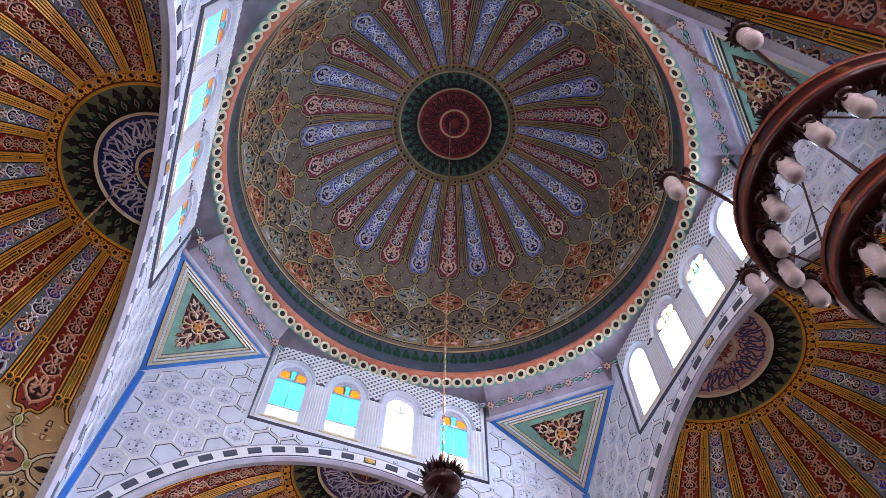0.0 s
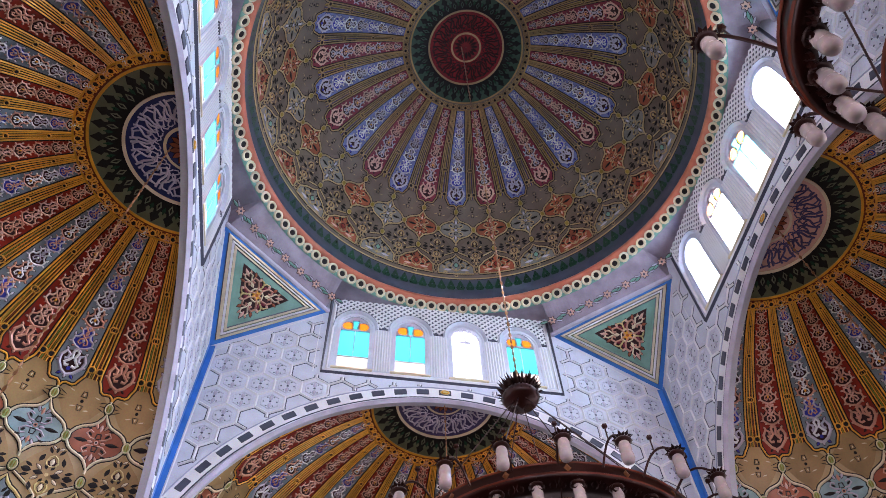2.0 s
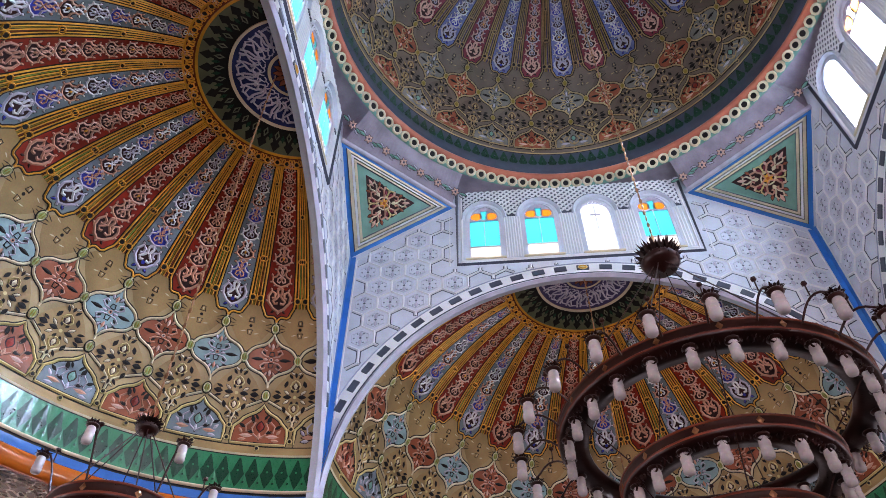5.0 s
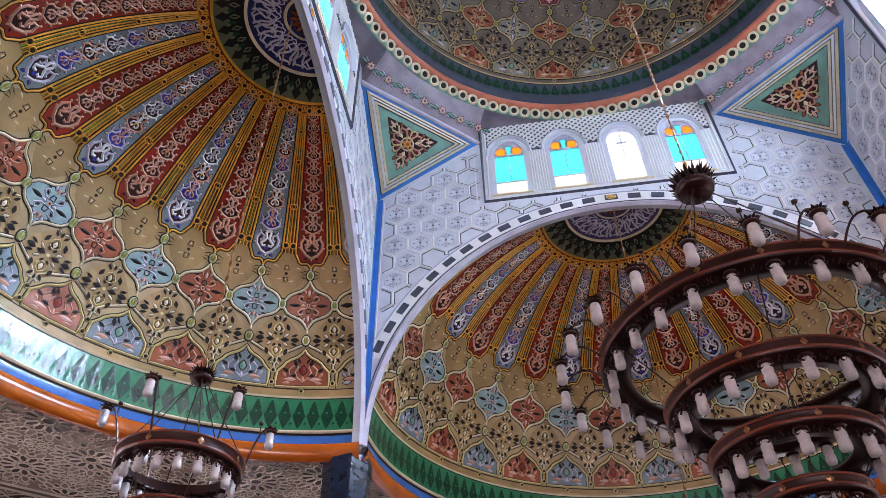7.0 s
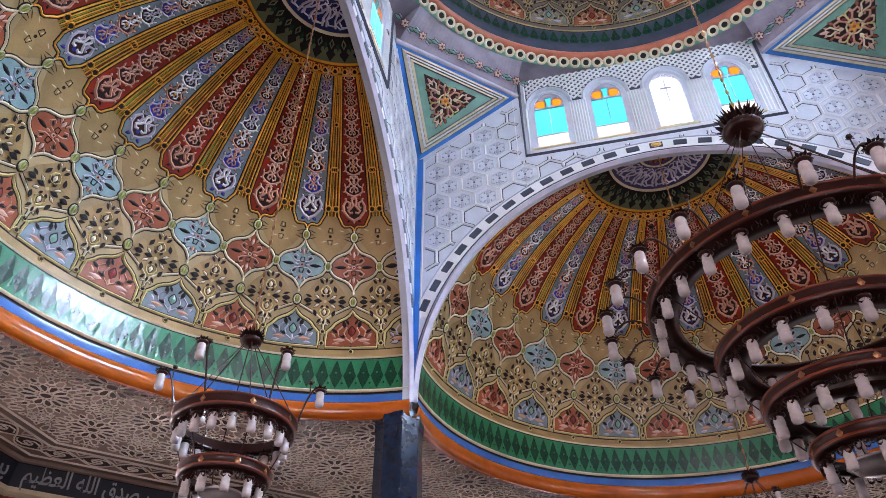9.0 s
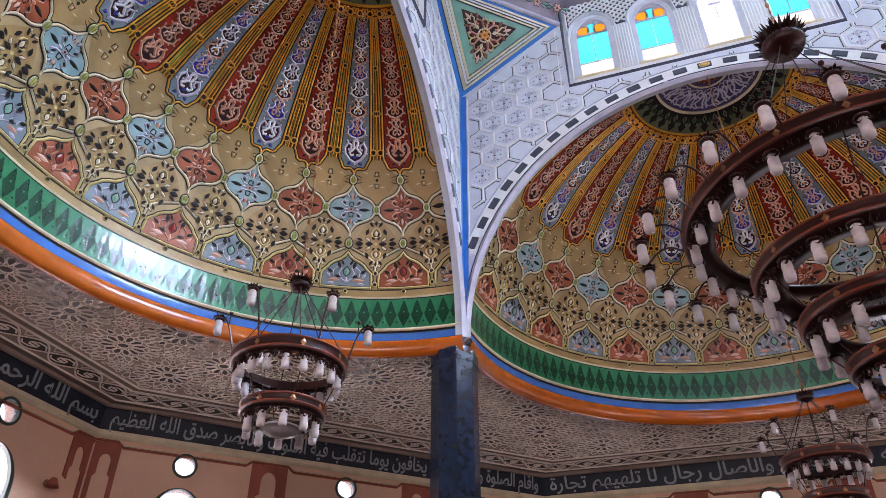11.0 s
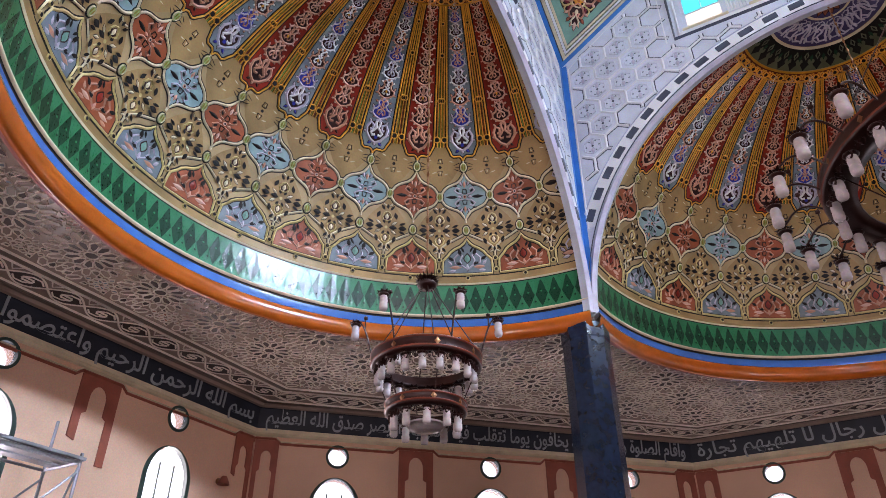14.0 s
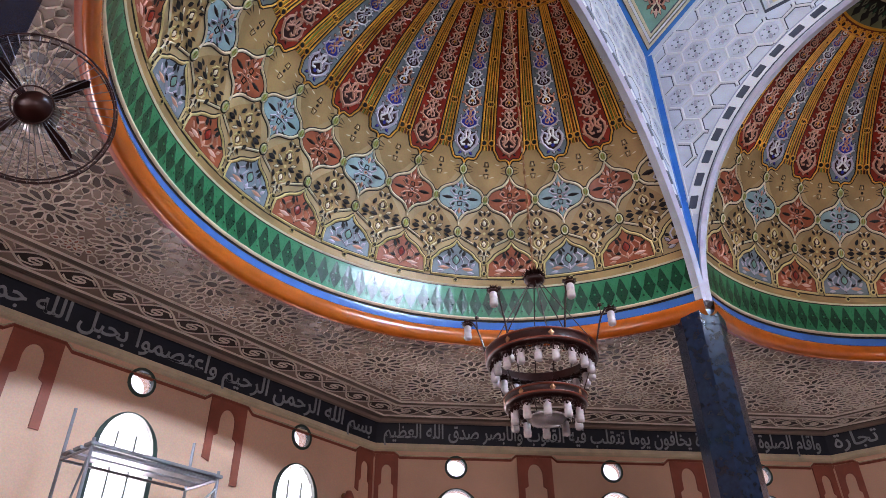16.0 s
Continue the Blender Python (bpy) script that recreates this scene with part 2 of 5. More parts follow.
# ---- the hall: floor, outer walls, flat ceiling ----
oct_pts = [(APO / math.cos(radians(22.5)) * math.cos(radians(22.5 + 45 * i)), APO / math.cos(radians(22.5)) * math.sin(radians(22.5 + 45 * i))) for i in range(8)]
bm = bmesh.new()
bm.faces.new([bm.verts.new((x * 1.04, y * 1.04, 0)) for x, y in oct_pts])
bmesh.ops.solidify(bm, geom=bm.faces[:], thickness=0.3)
tagged(part("floor", bm, "floor", None), "dark red carpeted floor of the prayer hall", "floor", kind="structure")
bm = bmesh.new()
bm.faces.new([bm.verts.new((x * 60, y * 60, -0.31)) for x, y in oct_pts])
tagged(part("ground", bm, "sand", None), "bare sandy ground outside the hall", "ground", kind="structure")


def lobed_edge(n=40):
    """Edge of the opening under the domes: four half circles joined at the pillars."""
    pts = []
    for k in range(4):
        for i in range(n):
            a = radians(90 * k) + math.pi * (i / n) - math.pi / 2
            c, s = math.cos(radians(90 * k)), math.sin(radians(90 * k))
            pts.append((A * c + A * math.cos(a), A * s + A * math.sin(a)))
    return pts


bm = slab([(x * 1.02, y * 1.02) for x, y in oct_pts], [lobed_edge()], 0.12)
bmesh.ops.transform(bm, matrix=Matrix.Translation((0, 0, CEIL_Z)) @ Matrix(((1, 0, 0, 0), (0, 0, 1, 0), (0, 1, 0, 0), (0, 0, 0, 1))), verts=bm.verts)
ceiling = tagged(part("ceiling", bm, "ceiling", None), "flat taupe plaster ceiling with carved star rosettes", "ceiling", kind="structure")

WIN_X = (-3.49, 0.0, 3.49)
WALL_WATTS = (20, 20, 105, 50, 165, 220, 95, 15)   # the sunny side sends in more light
for k in range(8):
    turn = turn_z(45 * k)
    holes = []
    shift = -0.27 if k == 2 else 0.0
    high = 6.35 if k == 2 else 6.27
    for x in (w + shift for w in WIN_X):
        holes += [ring_pts(x, high, 0.25), arch_pts(x, 2.6, 1.08, 2.62, pointed=0.12)]
    bm = slab([(-SIDE - 0.12, 0), (SIDE + 0.12, 0), (SIDE + 0.12, CEIL_Z + 0.3), (-SIDE - 0.12, CEIL_Z + 0.3)], holes, 0.35, Matrix.Translation((0, APO, 0)))
    wall = tagged(part("wall_%d" % (k + 1), bm, "peach", None, m=turn), "peach painted wall with round and arched windows", "wall", kind="structure")
    for x in (w + shift for w in WIN_X):
        win = tagged(new("window"), "bright arched window with a dark green frame", "window", "windows of the outer walls", "structure")
        win.matrix_basis = turn
        bm, inner = frame_of(arch_pts(x, 2.6, 1.08, 2.62, pointed=0.12), 0.08, 0.12, APO - 0.03)
        part("window_frame", bm, "frame", win)
        part("pane", plate(inner, APO + 0.05), "glass", win).visible_shadow = False
        for xx in (-0.16, 0.16):
            part("mullion", box(x + xx - 0.012, APO + 0.03, 2.65, x + xx + 0.012, APO + 0.06, 5.5), "frame", win)
        oc = tagged(new("window"), "small round window with a dark green frame", "window", "round windows of the outer walls", "structure")
        oc.matrix_basis = turn
        bm, inner = frame_of(ring_pts(x, high, 0.25), 0.05, 0.12, APO - 0.03)
        part("window_frame", bm, "frame", oc)
        part("pane", plate(inner, APO + 0.05), "glass", oc).visible_shadow = False
        if k % 2 == 0 or abs(x) < 1:
            window_light("window_daylight", turn @ look((x, APO + 0.2, 4.3), (x, 0, 4.3)), 0.95, 3.0, WALL_WATTS[k], spread=115)

# hazy bright sky outside, a plain ring round the hall and one sheet before each row of drum windows
for k in range(8):
    bm = bmesh.new()
    bm.faces.new([bm.verts.new(p) for p in ((-SIDE, APO + 0.7, 1.5), (SIDE, APO + 0.7, 1.5), (SIDE, APO + 0.7, 7.2), (-SIDE, APO + 0.7, 7.2))])
    tagged(part("backdrop", bm, "haze", None, m=turn_z(45 * k)), "plain bright sky haze outside the windows", "sky", kind="structure")

# ---- the square under the dome ----
SIDES = ["back", "left", "front", "right"]
DRUM_WIN = (-2.0, -0.74, 0.54, 1.83)
WIN_W, WIN_H = 0.80, 1.36
for k in range(4):
    B = BX if k % 2 == 0 else BY
    turn = turn_z(90 * k)
    out = [(A, ARCH_Z - 0.05), (A, 15.5), (-A, 15.5), (-A, ARCH_Z - 0.05)]
    out += [(-ARCH_R * math.cos(math.pi * i / 64), ARCH_Z + ARCH_R * math.sin(math.pi * i / 64)) for i in range(65)]
    holes = [arch_pts(x, SILL_Z + 0.1, WIN_W, WIN_H, pointed=0.1) for x in DRUM_WIN]
    wall = tagged(part("wall_%s" % SIDES[k], slab(out, holes, 0.14, Matrix.Translation((0, A, 0))), "white", None, m=turn),
                  "pale blue-white plaster wall over a wide round arch", "wall", kind="structure")
    bm = bmesh.new()
    bm.faces.new([bm.verts.new(p) for p in ((-3.6, A + 1.4, 12.8), (3.6, A + 1.4, 12.8), (3.6, A + 2.2, 18.5), (-3.6, A + 2.2, 18.5))])
    tagged(part("backdrop", bm, ("haze", "haze", "bright_haze", "glare")[k], None, m=turn), "plain bright sky haze outside the windows", "sky", kind="structure")
    window_light("drum_daylight", turn @ look((0, A + 0.3, 13.8), (0, 0, 11.0)), 4.6, 1.2, (38, 140, 60, 50)[k], (0.92, 0.95, 1.0))
    if k == 3:
        # hazy low sky on the sunward side: its light falls across the hall on the opposite walls
        window_light("sunward_daylight", turn @ look((0, A + 0.28, 13.8), (0, -12.7, 2.6)), 4.6, 1.2, 850, (0.62, 0.86, 1.0), 56)


# drum: from the eight sides to the round ring
def oct_at(a):
    """Point of the drum's octagon in the direction a (radians)."""
    v = [(BX, A), (-BX, A), (-A, BY), (-A, -BY), (-BX, -A), (BX, -A), (A, -BY), (A, BY)]
    d = Vector((math.cos(a), math.sin(a)))
    best = 99
    for i in range(8):
        p, q = Vector(v[i]), Vector(v[(i + 1) % 8])
        n = Vector((-(q - p).y, (q - p).x))
        if n.dot(d) < 0:
            n = -n
        if n.dot(d) > 1e-6:
            s = n.dot(p) / n.dot(d)
            if s > 0:
                best = min(best, s)
    return d * best


N = 384
verts, faces = [], []
for i in range(N):
    a = 2 * math.pi * i / N
    p = oct_at(a)
    low = DRUM_Z if abs(p.x) < A - 0.01 and abs(p.y) < A - 0.01 else 15.355
    verts += [(p.x, p.y, low), (5.0 * math.cos(a), 5.0 * math.sin(a), 15.36), (p.x * 1.1, p.y * 1.1, 15.5)]
for i in range(N):
    j = (i + 1) % N
    faces += [(3 * i, 3 * j, 3 * j + 1, 3 * i + 1), (3 * i, 3 * i + 2, 3 * j + 2, 3 * j)]
tagged(place("drum_soffit", mesh_of("drum_soffit", verts, faces), ["drum"]), "mauve-grey plaster band under the round dome ring", "ceiling", kind="structure")
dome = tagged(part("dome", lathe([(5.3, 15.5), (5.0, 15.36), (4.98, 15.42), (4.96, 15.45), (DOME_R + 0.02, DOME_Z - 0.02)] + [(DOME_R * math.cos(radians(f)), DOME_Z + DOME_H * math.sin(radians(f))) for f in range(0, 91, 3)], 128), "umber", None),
              "large round dome of umber plaster with painted ornament", "dome", kind="structure")

# half domes
half_domes = []
for k in range(4):
    prof = [(A, CEIL_Z), (A, ARCH_Z)] + [(A * math.cos(radians(f)), ARCH_Z + A * math.sin(radians(f))) for f in range(3, 91, 3)]
    h = part("half_dome", lathe(prof, 64, 0, 180), "sand", None, m=turn_z(90 * k) @ pose(0, A, 0))
    half_domes.append(tagged(h, "half dome of sand-coloured plaster with painted radial ornament", "half dome", "half domes", "structure"))

# corner triangles
for k in range(4):
    sx, sy = ((1, 1), (-1, 1), (-1, -1), (1, -1))[k]
    p = [Vector((sx * A, sy * A, TRI_Z)), Vector((sx * BX, sy * A, DRUM_Z)), Vector((sx * A, sy * BY, DRUM_Z))]
    tri = tagged(new("corner_panel"), "triangular corner panel with mint ground and rose arabesque", "panel", "corner panels", "structure")
    c = (p[0] + p[1] + p[2]) / 3
    n = (p[1] - p[0]).cross(p[2] - p[0]).normalized()
    if n.dot(c) > 0:
        n = -n

    def layer(s0, s1, h0, h1, mat, name):
        o = [c + (q - c) * s0 + n * h0 for q in p]
        i_ = [c + (q - c) * s1 + n * h1 for q in p]
        vs = [tuple(v) for v in o + i_]
        place(name, mesh_of(name, vs, [(0, 1, 4, 3), (1, 2, 5, 4), (2, 0, 3, 5)]), [mat], tri)

    layer(1.05, 0.89, -0.02, 0.0, "azure", "border")
    layer(0.89, 0.875, 0.0, 0.03, "slate", "moulding")
    layer(0.875, 0.81, 0.03, 0.07, "cream", "moulding")
    layer(0.81, 0.785, 0.07, 0.04, "stone", "moulding")
    layer(0.785, 0.735, 0.04, 0.06, "bright", "moulding")
    layer(0.735, 0.71, 0.06, 0.03, "moss", "moulding")
    layer(0.71, 0.655, 0.03, 0.045, "cream", "moulding")
    layer(0.655, 0.635, 0.045, 0.0, "slate", "moulding")
    layer(0.635, 0.60, 0.0, 0.0, "teal", "moulding")
    place("ground_plate", mesh_of("ground_plate", [tuple(c + (q - c) * 0.6) for q in p], [(0, 1, 2)]), ["teal"], tri)

# pillars
for k in range(4):
    sx, sy = ((1, 1), (-1, 1), (-1, -1), (1, -1))[k]
    prof = [(0.0, 0.0), (0.52, 0.0), (0.52, 0.25), (0.40, 0.35), (0.40, CEIL_Z - 0.3), (0.415, CEIL_Z - 0.27), (0.415, CEIL_Z - 0.02), (0.0, CEIL_Z - 0.02)]
    bm = lathe(prof, 8)
    for f in bm.faces:
        f.smooth = False
    pl = tagged(part("pillar", bm, "marble", None, m=pose(sx * (5.48 if sy < 0 else 5.27), sy * (5.5 if sy < 0 else 5.27), 0, 0, 0, 22.5)), "polished dark blue marble pillar with eight faces", "pillar", "pillars")


# ---- painted relief ornament of the domes ----
class Sheet:
    """Flat and raised shapes drawn in degrees (u round the axis, v above the springing) on a dome of radius r, height rz."""

    ink = "maroon"
    lean = 0.0        # metres by which the rim band stands forward at its foot

    def __init__(self, r, rz):
        self.r, self.rz, self.v, self.f, self.i, self.mats = r, rz, [], [], [], []

    def pt(self, u, v, h):
        a, e = radians(u), radians(v)
        h += self.lean * (10.1 - v) / 6.6
        self.v.append(((self.r - h) * math.cos(e) * math.cos(a), (self.r - h) * math.cos(e) * math.sin(a), (self.rz - h) * math.sin(e)))
        return len(self.v) - 1

    def face(self, ids, mat):
        if mat not in self.mats:
            self.mats.append(mat)
        self.f.append(tuple(ids))
        self.i.append(self.mats.index(mat))

    def off(self, u, v, x, y):
        """x, y metres from (u, v)."""
        v2 = v + math.degrees(y / self.r)
        return u + math.degrees(x / (self.r * math.cos(radians(min(88, v2))))), v2

    def fan(self, pts, mat, h, hc=None):
        c = self.pt(sum(p[0] for p in pts) / len(pts), sum(p[1] for p in pts) / len(pts), h if hc is None else hc)
        ids = [self.pt(u, v, h) for u, v in pts]
        for k in range(len(ids)):
            self.face((c, ids[k], ids[(k + 1) % len(ids)]), mat)

    def strip(self, a, b, mat, h, hb=None):
        ia = [self.pt(u, v, h) for u, v in a]
        ib = [self.pt(u, v, h if hb is None else hb) for u, v in b]
        for k in range(len(a) - 1):
            self.face((ia[k], ia[k + 1], ib[k + 1], ib[k]), mat)

    def cord(self, pts, w, mat, h0=0.012, h1=0.03, closed=False):
        n = len(pts)
        rows = []
        for k in range(n):
            p, q = pts[(k - 1) % n if closed else max(0, k - 1)], pts[(k + 1) % n if closed else min(n - 1, k + 1)]
            c = math.cos(radians(pts[k][1]))
            dx, dy = (q[0] - p[0]) * c, q[1] - p[1]
            l = math.hypot(dx, dy) or 1
            s = math.degrees(w / 2 / self.r)
            ox, oy = -dy / l * s / c, dx / l * s
            u, v = pts[k]
            rows.append((self.pt(u + ox, v + oy, h0), self.pt(u, v, h1), self.pt(u - ox, v - oy, h0)))
        for k in range(n if closed else n - 1):
            a, b = rows[k], rows[(k + 1) % n]
            self.face((a[0], b[0], b[1], a[1]), mat)
            self.face((a[1], b[1], b[2], a[2]), mat)

    def leaf(self, u, v, ang, l, w, mat, h=0.016, hc=0.032, start=0.0):
        """A pointed leaf that grows from (u, v) in the direction ang (degrees from right)."""
        c, s = math.cos(radians(ang)), math.sin(radians(ang))
        if h < 0.03 and l > 0.05 and mat != self.ink:
            e = min(0.022, 0.22 * w)
            self.leaf(u, v, ang, l + 2.2 * e, w + 2 * e, self.ink, max(0.004, h - 0.003), max(0.004, h - 0.003), start - e)
        pts = []
        for t, o in ((0, 0), (0.3, 0.42), (0.55, 0.5), (0.8, 0.28), (1, 0), (0.8, -0.28), (0.55, -0.5), (0.3, -0.42)):
            x, y = start + t * l, o * w
            pts.append(self.off(u, v, x * c - y * s, x * s + y * c))
        self.fan(pts, mat, h, hc)

    def disc(self, u, v, r, mat, h=0.02, hc=None, n=8, squash=1.0):
        self.fan([self.off(u, v, r * math.cos(2 * math.pi * k / n), squash * r * math.sin(2 * math.pi * k / n)) for k in range(n)], mat, h, hc)

    def ring(self, u, v, r, w, mat, h0=0.014, h1=0.03, n=10, squash=1.0):
        self.cord([self.off(u, v, r * math.cos(2 * math.pi * k / n), squash * r * math.sin(2 * math.pi * k / n)) for k in range(n)], w, mat, h0, h1, True)

    def flower(self, u, v, s, petal, heart, n=6, rot=0.0):
        for k in range(n):
            self.leaf(u, v, rot + 360 * k / n, s, s * 0.55, petal)
        self.disc(u, v, s * 0.26, heart, 0.036)

    def mesh(self, name, keep=None):
        if keep is None:
            return mesh_of(name, self.v, self.f, self.i)
        f, i = [], []
        for face, k in zip(self.f, self.i):
            if all(keep(self.v[j]) for j in face):
                f.append(face)
                i.append(k)
        return mesh_of(name, self.v, f, i)


def ogee(p, q, bulge, n=10, waves=2):
    """A lobed line from p to q, in degrees."""
    out = []
    for k in range(n + 1):
        t = k / n
        dx, dy = q[0] - p[0], q[1] - p[1]
        o = bulge * math.sin(2 * math.pi * t) if waves == 2 else bulge * math.sin(math.pi * t)
        out.append((p[0] + dx * t + dy * o, p[1] + dy * t - dx * o))
    return out


def mirror(pts):
    return [(-u, v) for u, v in pts]


def petal_sheet(r, rz, p, ground, edge, leafs, heart, top=70.1):
    """A radial petal with a pointed lobed foot, filled with a chain of interlaced scrolls."""
    s = Sheet(r, rz)
    half = 0.355 * p
    foot = ogee((0, 37.6), (half * 0.80, 39.6), -0.12, 6) + [(half * 0.97, 40.7)]
    right = foot + [(half, 41.6 + (top - 41.6) * k / 12) for k in range(13)]
    left = mirror(right)
    mid = [(0, v) for u, v in right]
    s.strip(left, mid, ground, 0.010)
    s.strip(mid, right, ground, 0.010)
    for side in (right, left):
        s.cord(side, 0.072, "black", 0.013, 0.015)
        s.cord(side, 0.030, edge, 0.018, 0.032)

    def at(v, x, y):
        return s.off(0, v, x, y)

    # bouquet at the foot
    w = half * radians(1) * r * math.cos(radians(41.0))
    q = w * 0.74
    v0 = 39.7
    s.fan([at(v0, x * q, y * q) for x, y in ((0, 0.0), (0.55, 0.35), (0.95, 0.95), (0.8, 1.75), (0.35, 1.9), (0, 2.1), (-0.35, 1.9), (-0.8, 1.75), (-0.95, 0.95), (-0.55, 0.35))], "maroon", 0.014)
    for sd in (-1, 1):
        s.cord([at(v0, sd * x * q, y * q) for x, y in ((0, 0.05), (0.45, 0.3), (0.85, 0.8), (0.92, 1.3), (0.66, 1.75), (0.36, 1.55), (0.4, 1.2), (0.62, 1.15))], q * 0.24, leafs[0], 0.016, 0.034)
        s.cord([at(v0, sd * x * q, y * q) for x, y in ((0.1, 0.75), (0.36, 0.7), (0.5, 0.9), (0.3, 1.1), (0.1, 1.35), (0.2, 1.8), (0.0, 2.1))], q * 0.22, leafs[-1], 0.016, 0.034)
        s.leaf(*at(v0, sd * 0.86 * q, 0.85 * q), 90 - sd * 70, q * 0.3, q * 0.2, leafs[0])
        s.leaf(*at(v0, sd * 0.3 * q, 0.16 * q), -90 + sd * 50, q * 0.4, q * 0.2, heart)
        s.leaf(*at(v0, sd * 0.62 * q, 1.75 * q), 90 - sd * 35, q * 0.34, q * 0.2, leafs[0])
    s.leaf(*at(v0, 0, -0.22 * q), 90, q * 0.34, q * 0.22, leafs[0])
    s.disc(*at(v0, 0, 0.55 * q), q * 0.16, heart, 0.03)
    v, k = v0 + math.degrees(2.1 * q / r), 0
    while v < top - 0.8:
        w = half * radians(1) * r * math.cos(radians(v))
        q = w * 0.66
        L = q * 2.15
        c, d = leafs[k % len(leafs)], leafs[(k + 1) % len(leafs)]
        core = heart if k % 3 == 0 else "maroon"
        s.fan([at(v, x * q, y * L) for x, y in ((0, -0.06), (0.45, 0.06), (0.8, 0.24), (0.82, 0.46), (0.5, 0.7), (0.4, 0.9), (0, 1.06), (-0.4, 0.9), (-0.5, 0.7), (-0.82, 0.46), (-0.8, 0.24), (-0.45, 0.06))], core, 0.013)
        for sd in (-1, 1):
            s.cord([at(v, sd * x * q, y * L) for x, y in ((-0.3, -0.1), (0, 0.02), (0.5, 0.1), (0.88, 0.24), (0.84, 0.42), (0.5, 0.5), (0.34, 0.66), (0.5, 0.8), (0.3, 0.92))], q * 0.21, c, 0.016, 0.034)
            s.cord([at(v, sd * x * q, y * L) for x, y in ((-0.28, 0.62), (0, 0.5), (0.34, 0.4), (0.4, 0.26), (0.18, 0.2), (0.1, 0.3))], q * 0.17, d, 0.016, 0.032)
            s.cord([at(v, sd * x * q, y * L) for x, y in ((-0.42, 0.98), (-0.1, 0.86), (0.1, 0.72), (0.0, 0.6))], q * 0.17, d, 0.016, 0.032)
            s.leaf(*at(v, sd * 0.86 * q, 0.24 * L), 90 - sd * 105, q * 0.32, q * 0.2, c)
            s.leaf(*at(v, sd * 0.84 * q, 0.44 * L), 90 - sd * 20, q * 0.46, q * 0.22, c)
            s.leaf(*at(v, sd * 0.5 * q, 0.8 * L), 90 - sd * 70, q * 0.34, q * 0.2, d)
            s.leaf(*at(v, sd * 0.52 * q, 0.12 * L), 90 - sd * 130, q * 0.28, q * 0.18, d)
        s.leaf(*at(v, 0, 0.28 * L), 90, L * 0.2, q * 0.24, "gold" if k % 3 == 1 else c)
        s.disc(*at(v, 0, 0.98 * L), q * 0.15, c, 0.036, n=6)
        v += math.degrees(L / r)
        k += 1
    return s


def rib_sheet(r, rz, p, tones, dot, top=70.1):
    """The moulded band between two petals: gold lines on brown with a green stripe, linked by small rings."""
    s = Sheet(r, rz)
    vs = [40.6 + (top - 40.6) * k / 12 for k in range(13)]
    for o0, o1, mat, h in ((-0.145, -0.075, tones[0], 0.010), (-0.075, 0.0, tones[1], 0.010), (0.0, 0.075, tones[2], 0.010), (0.075, 0.145, tones[0], 0.010)):
        s.strip([(o0 * p, v) for v in vs], [(o1 * p, v) for v in vs], mat, h)
    for o in (-0.075, 0.0, 0.075):
        s.cord([(o * p, v) for v in vs], 0.040, "black", 0.0105, 0.012)
        s.cord([(o * p, v) for v in vs], 0.023, tones[3], 0.014, 0.030)
    for o, v in ((-0.085, 42.2), (0.085, 42.2), (-0.03, 50.5), (0.03, 50.5), (0, 60.0), (0, 66.5)):
        w = 0.07 * p * radians(1) * r * math.cos(radians(v))
        s.ring(o * p, v, w, 0.022, tones[3], 0.026, 0.044, 8)
        s.disc(o * p, v, w * 0.7, dot, 0.036)
    return s


def cell_sheet(r, rz, p, ground, line, ink, bloom):
    """Six-sided cell between two petal feet, with a small mark of two open boxes and a dot."""
    s = Sheet(r, rz)
    v0 = 36.3
    pts = [(-0.46 * p, 36.6), (-0.25 * p, 33.6), (0, 31.0), (0.25 * p, 33.6), (0.46 * p, 36.6), (0.3 * p, 38.6), (0.14 * p, 40.6), (-0.14 * p, 40.6), (-0.3 * p, 38.6)]
    s.fan(pts, ground, 0.008)
    for up in (-1, 1):
        box_ = [s.off(0, v0, x, up * y) for x, y in ((-0.045, 0.07), (0.045, 0.07), (0.028, 0.155), (-0.028, 0.155))]
        s.cord(box_, 0.02, ink, 0.01, 0.02, True)
        s.leaf(*s.off(0, v0, 0, up * 0.08), up * 90, 0.055, 0.022, bloom, 0.031, 0.034)
        for sd in (-1, 1):
            s.leaf(*s.off(0, v0, sd * 0.25, up * 0.03), 90 - sd * 90 + up * sd * 22, 0.16, 0.016, ink, 0.0302, 0.0302)
            s.leaf(*s.off(0, v0, sd * 0.16, up * 0.12), 90 - sd * up * 90 + up * 15, 0.10, 0.02, bloom, 0.031, 0.031)
    s.disc(0, v0, 0.03, ink, 0.022, n=6)
    for sd in (-1, 1):
        s.leaf(*s.off(0, v0, sd * 0.27, 0), 90 - sd * 90, 0.18, 0.016, ink, 0.0302, 0.0302)
    return s


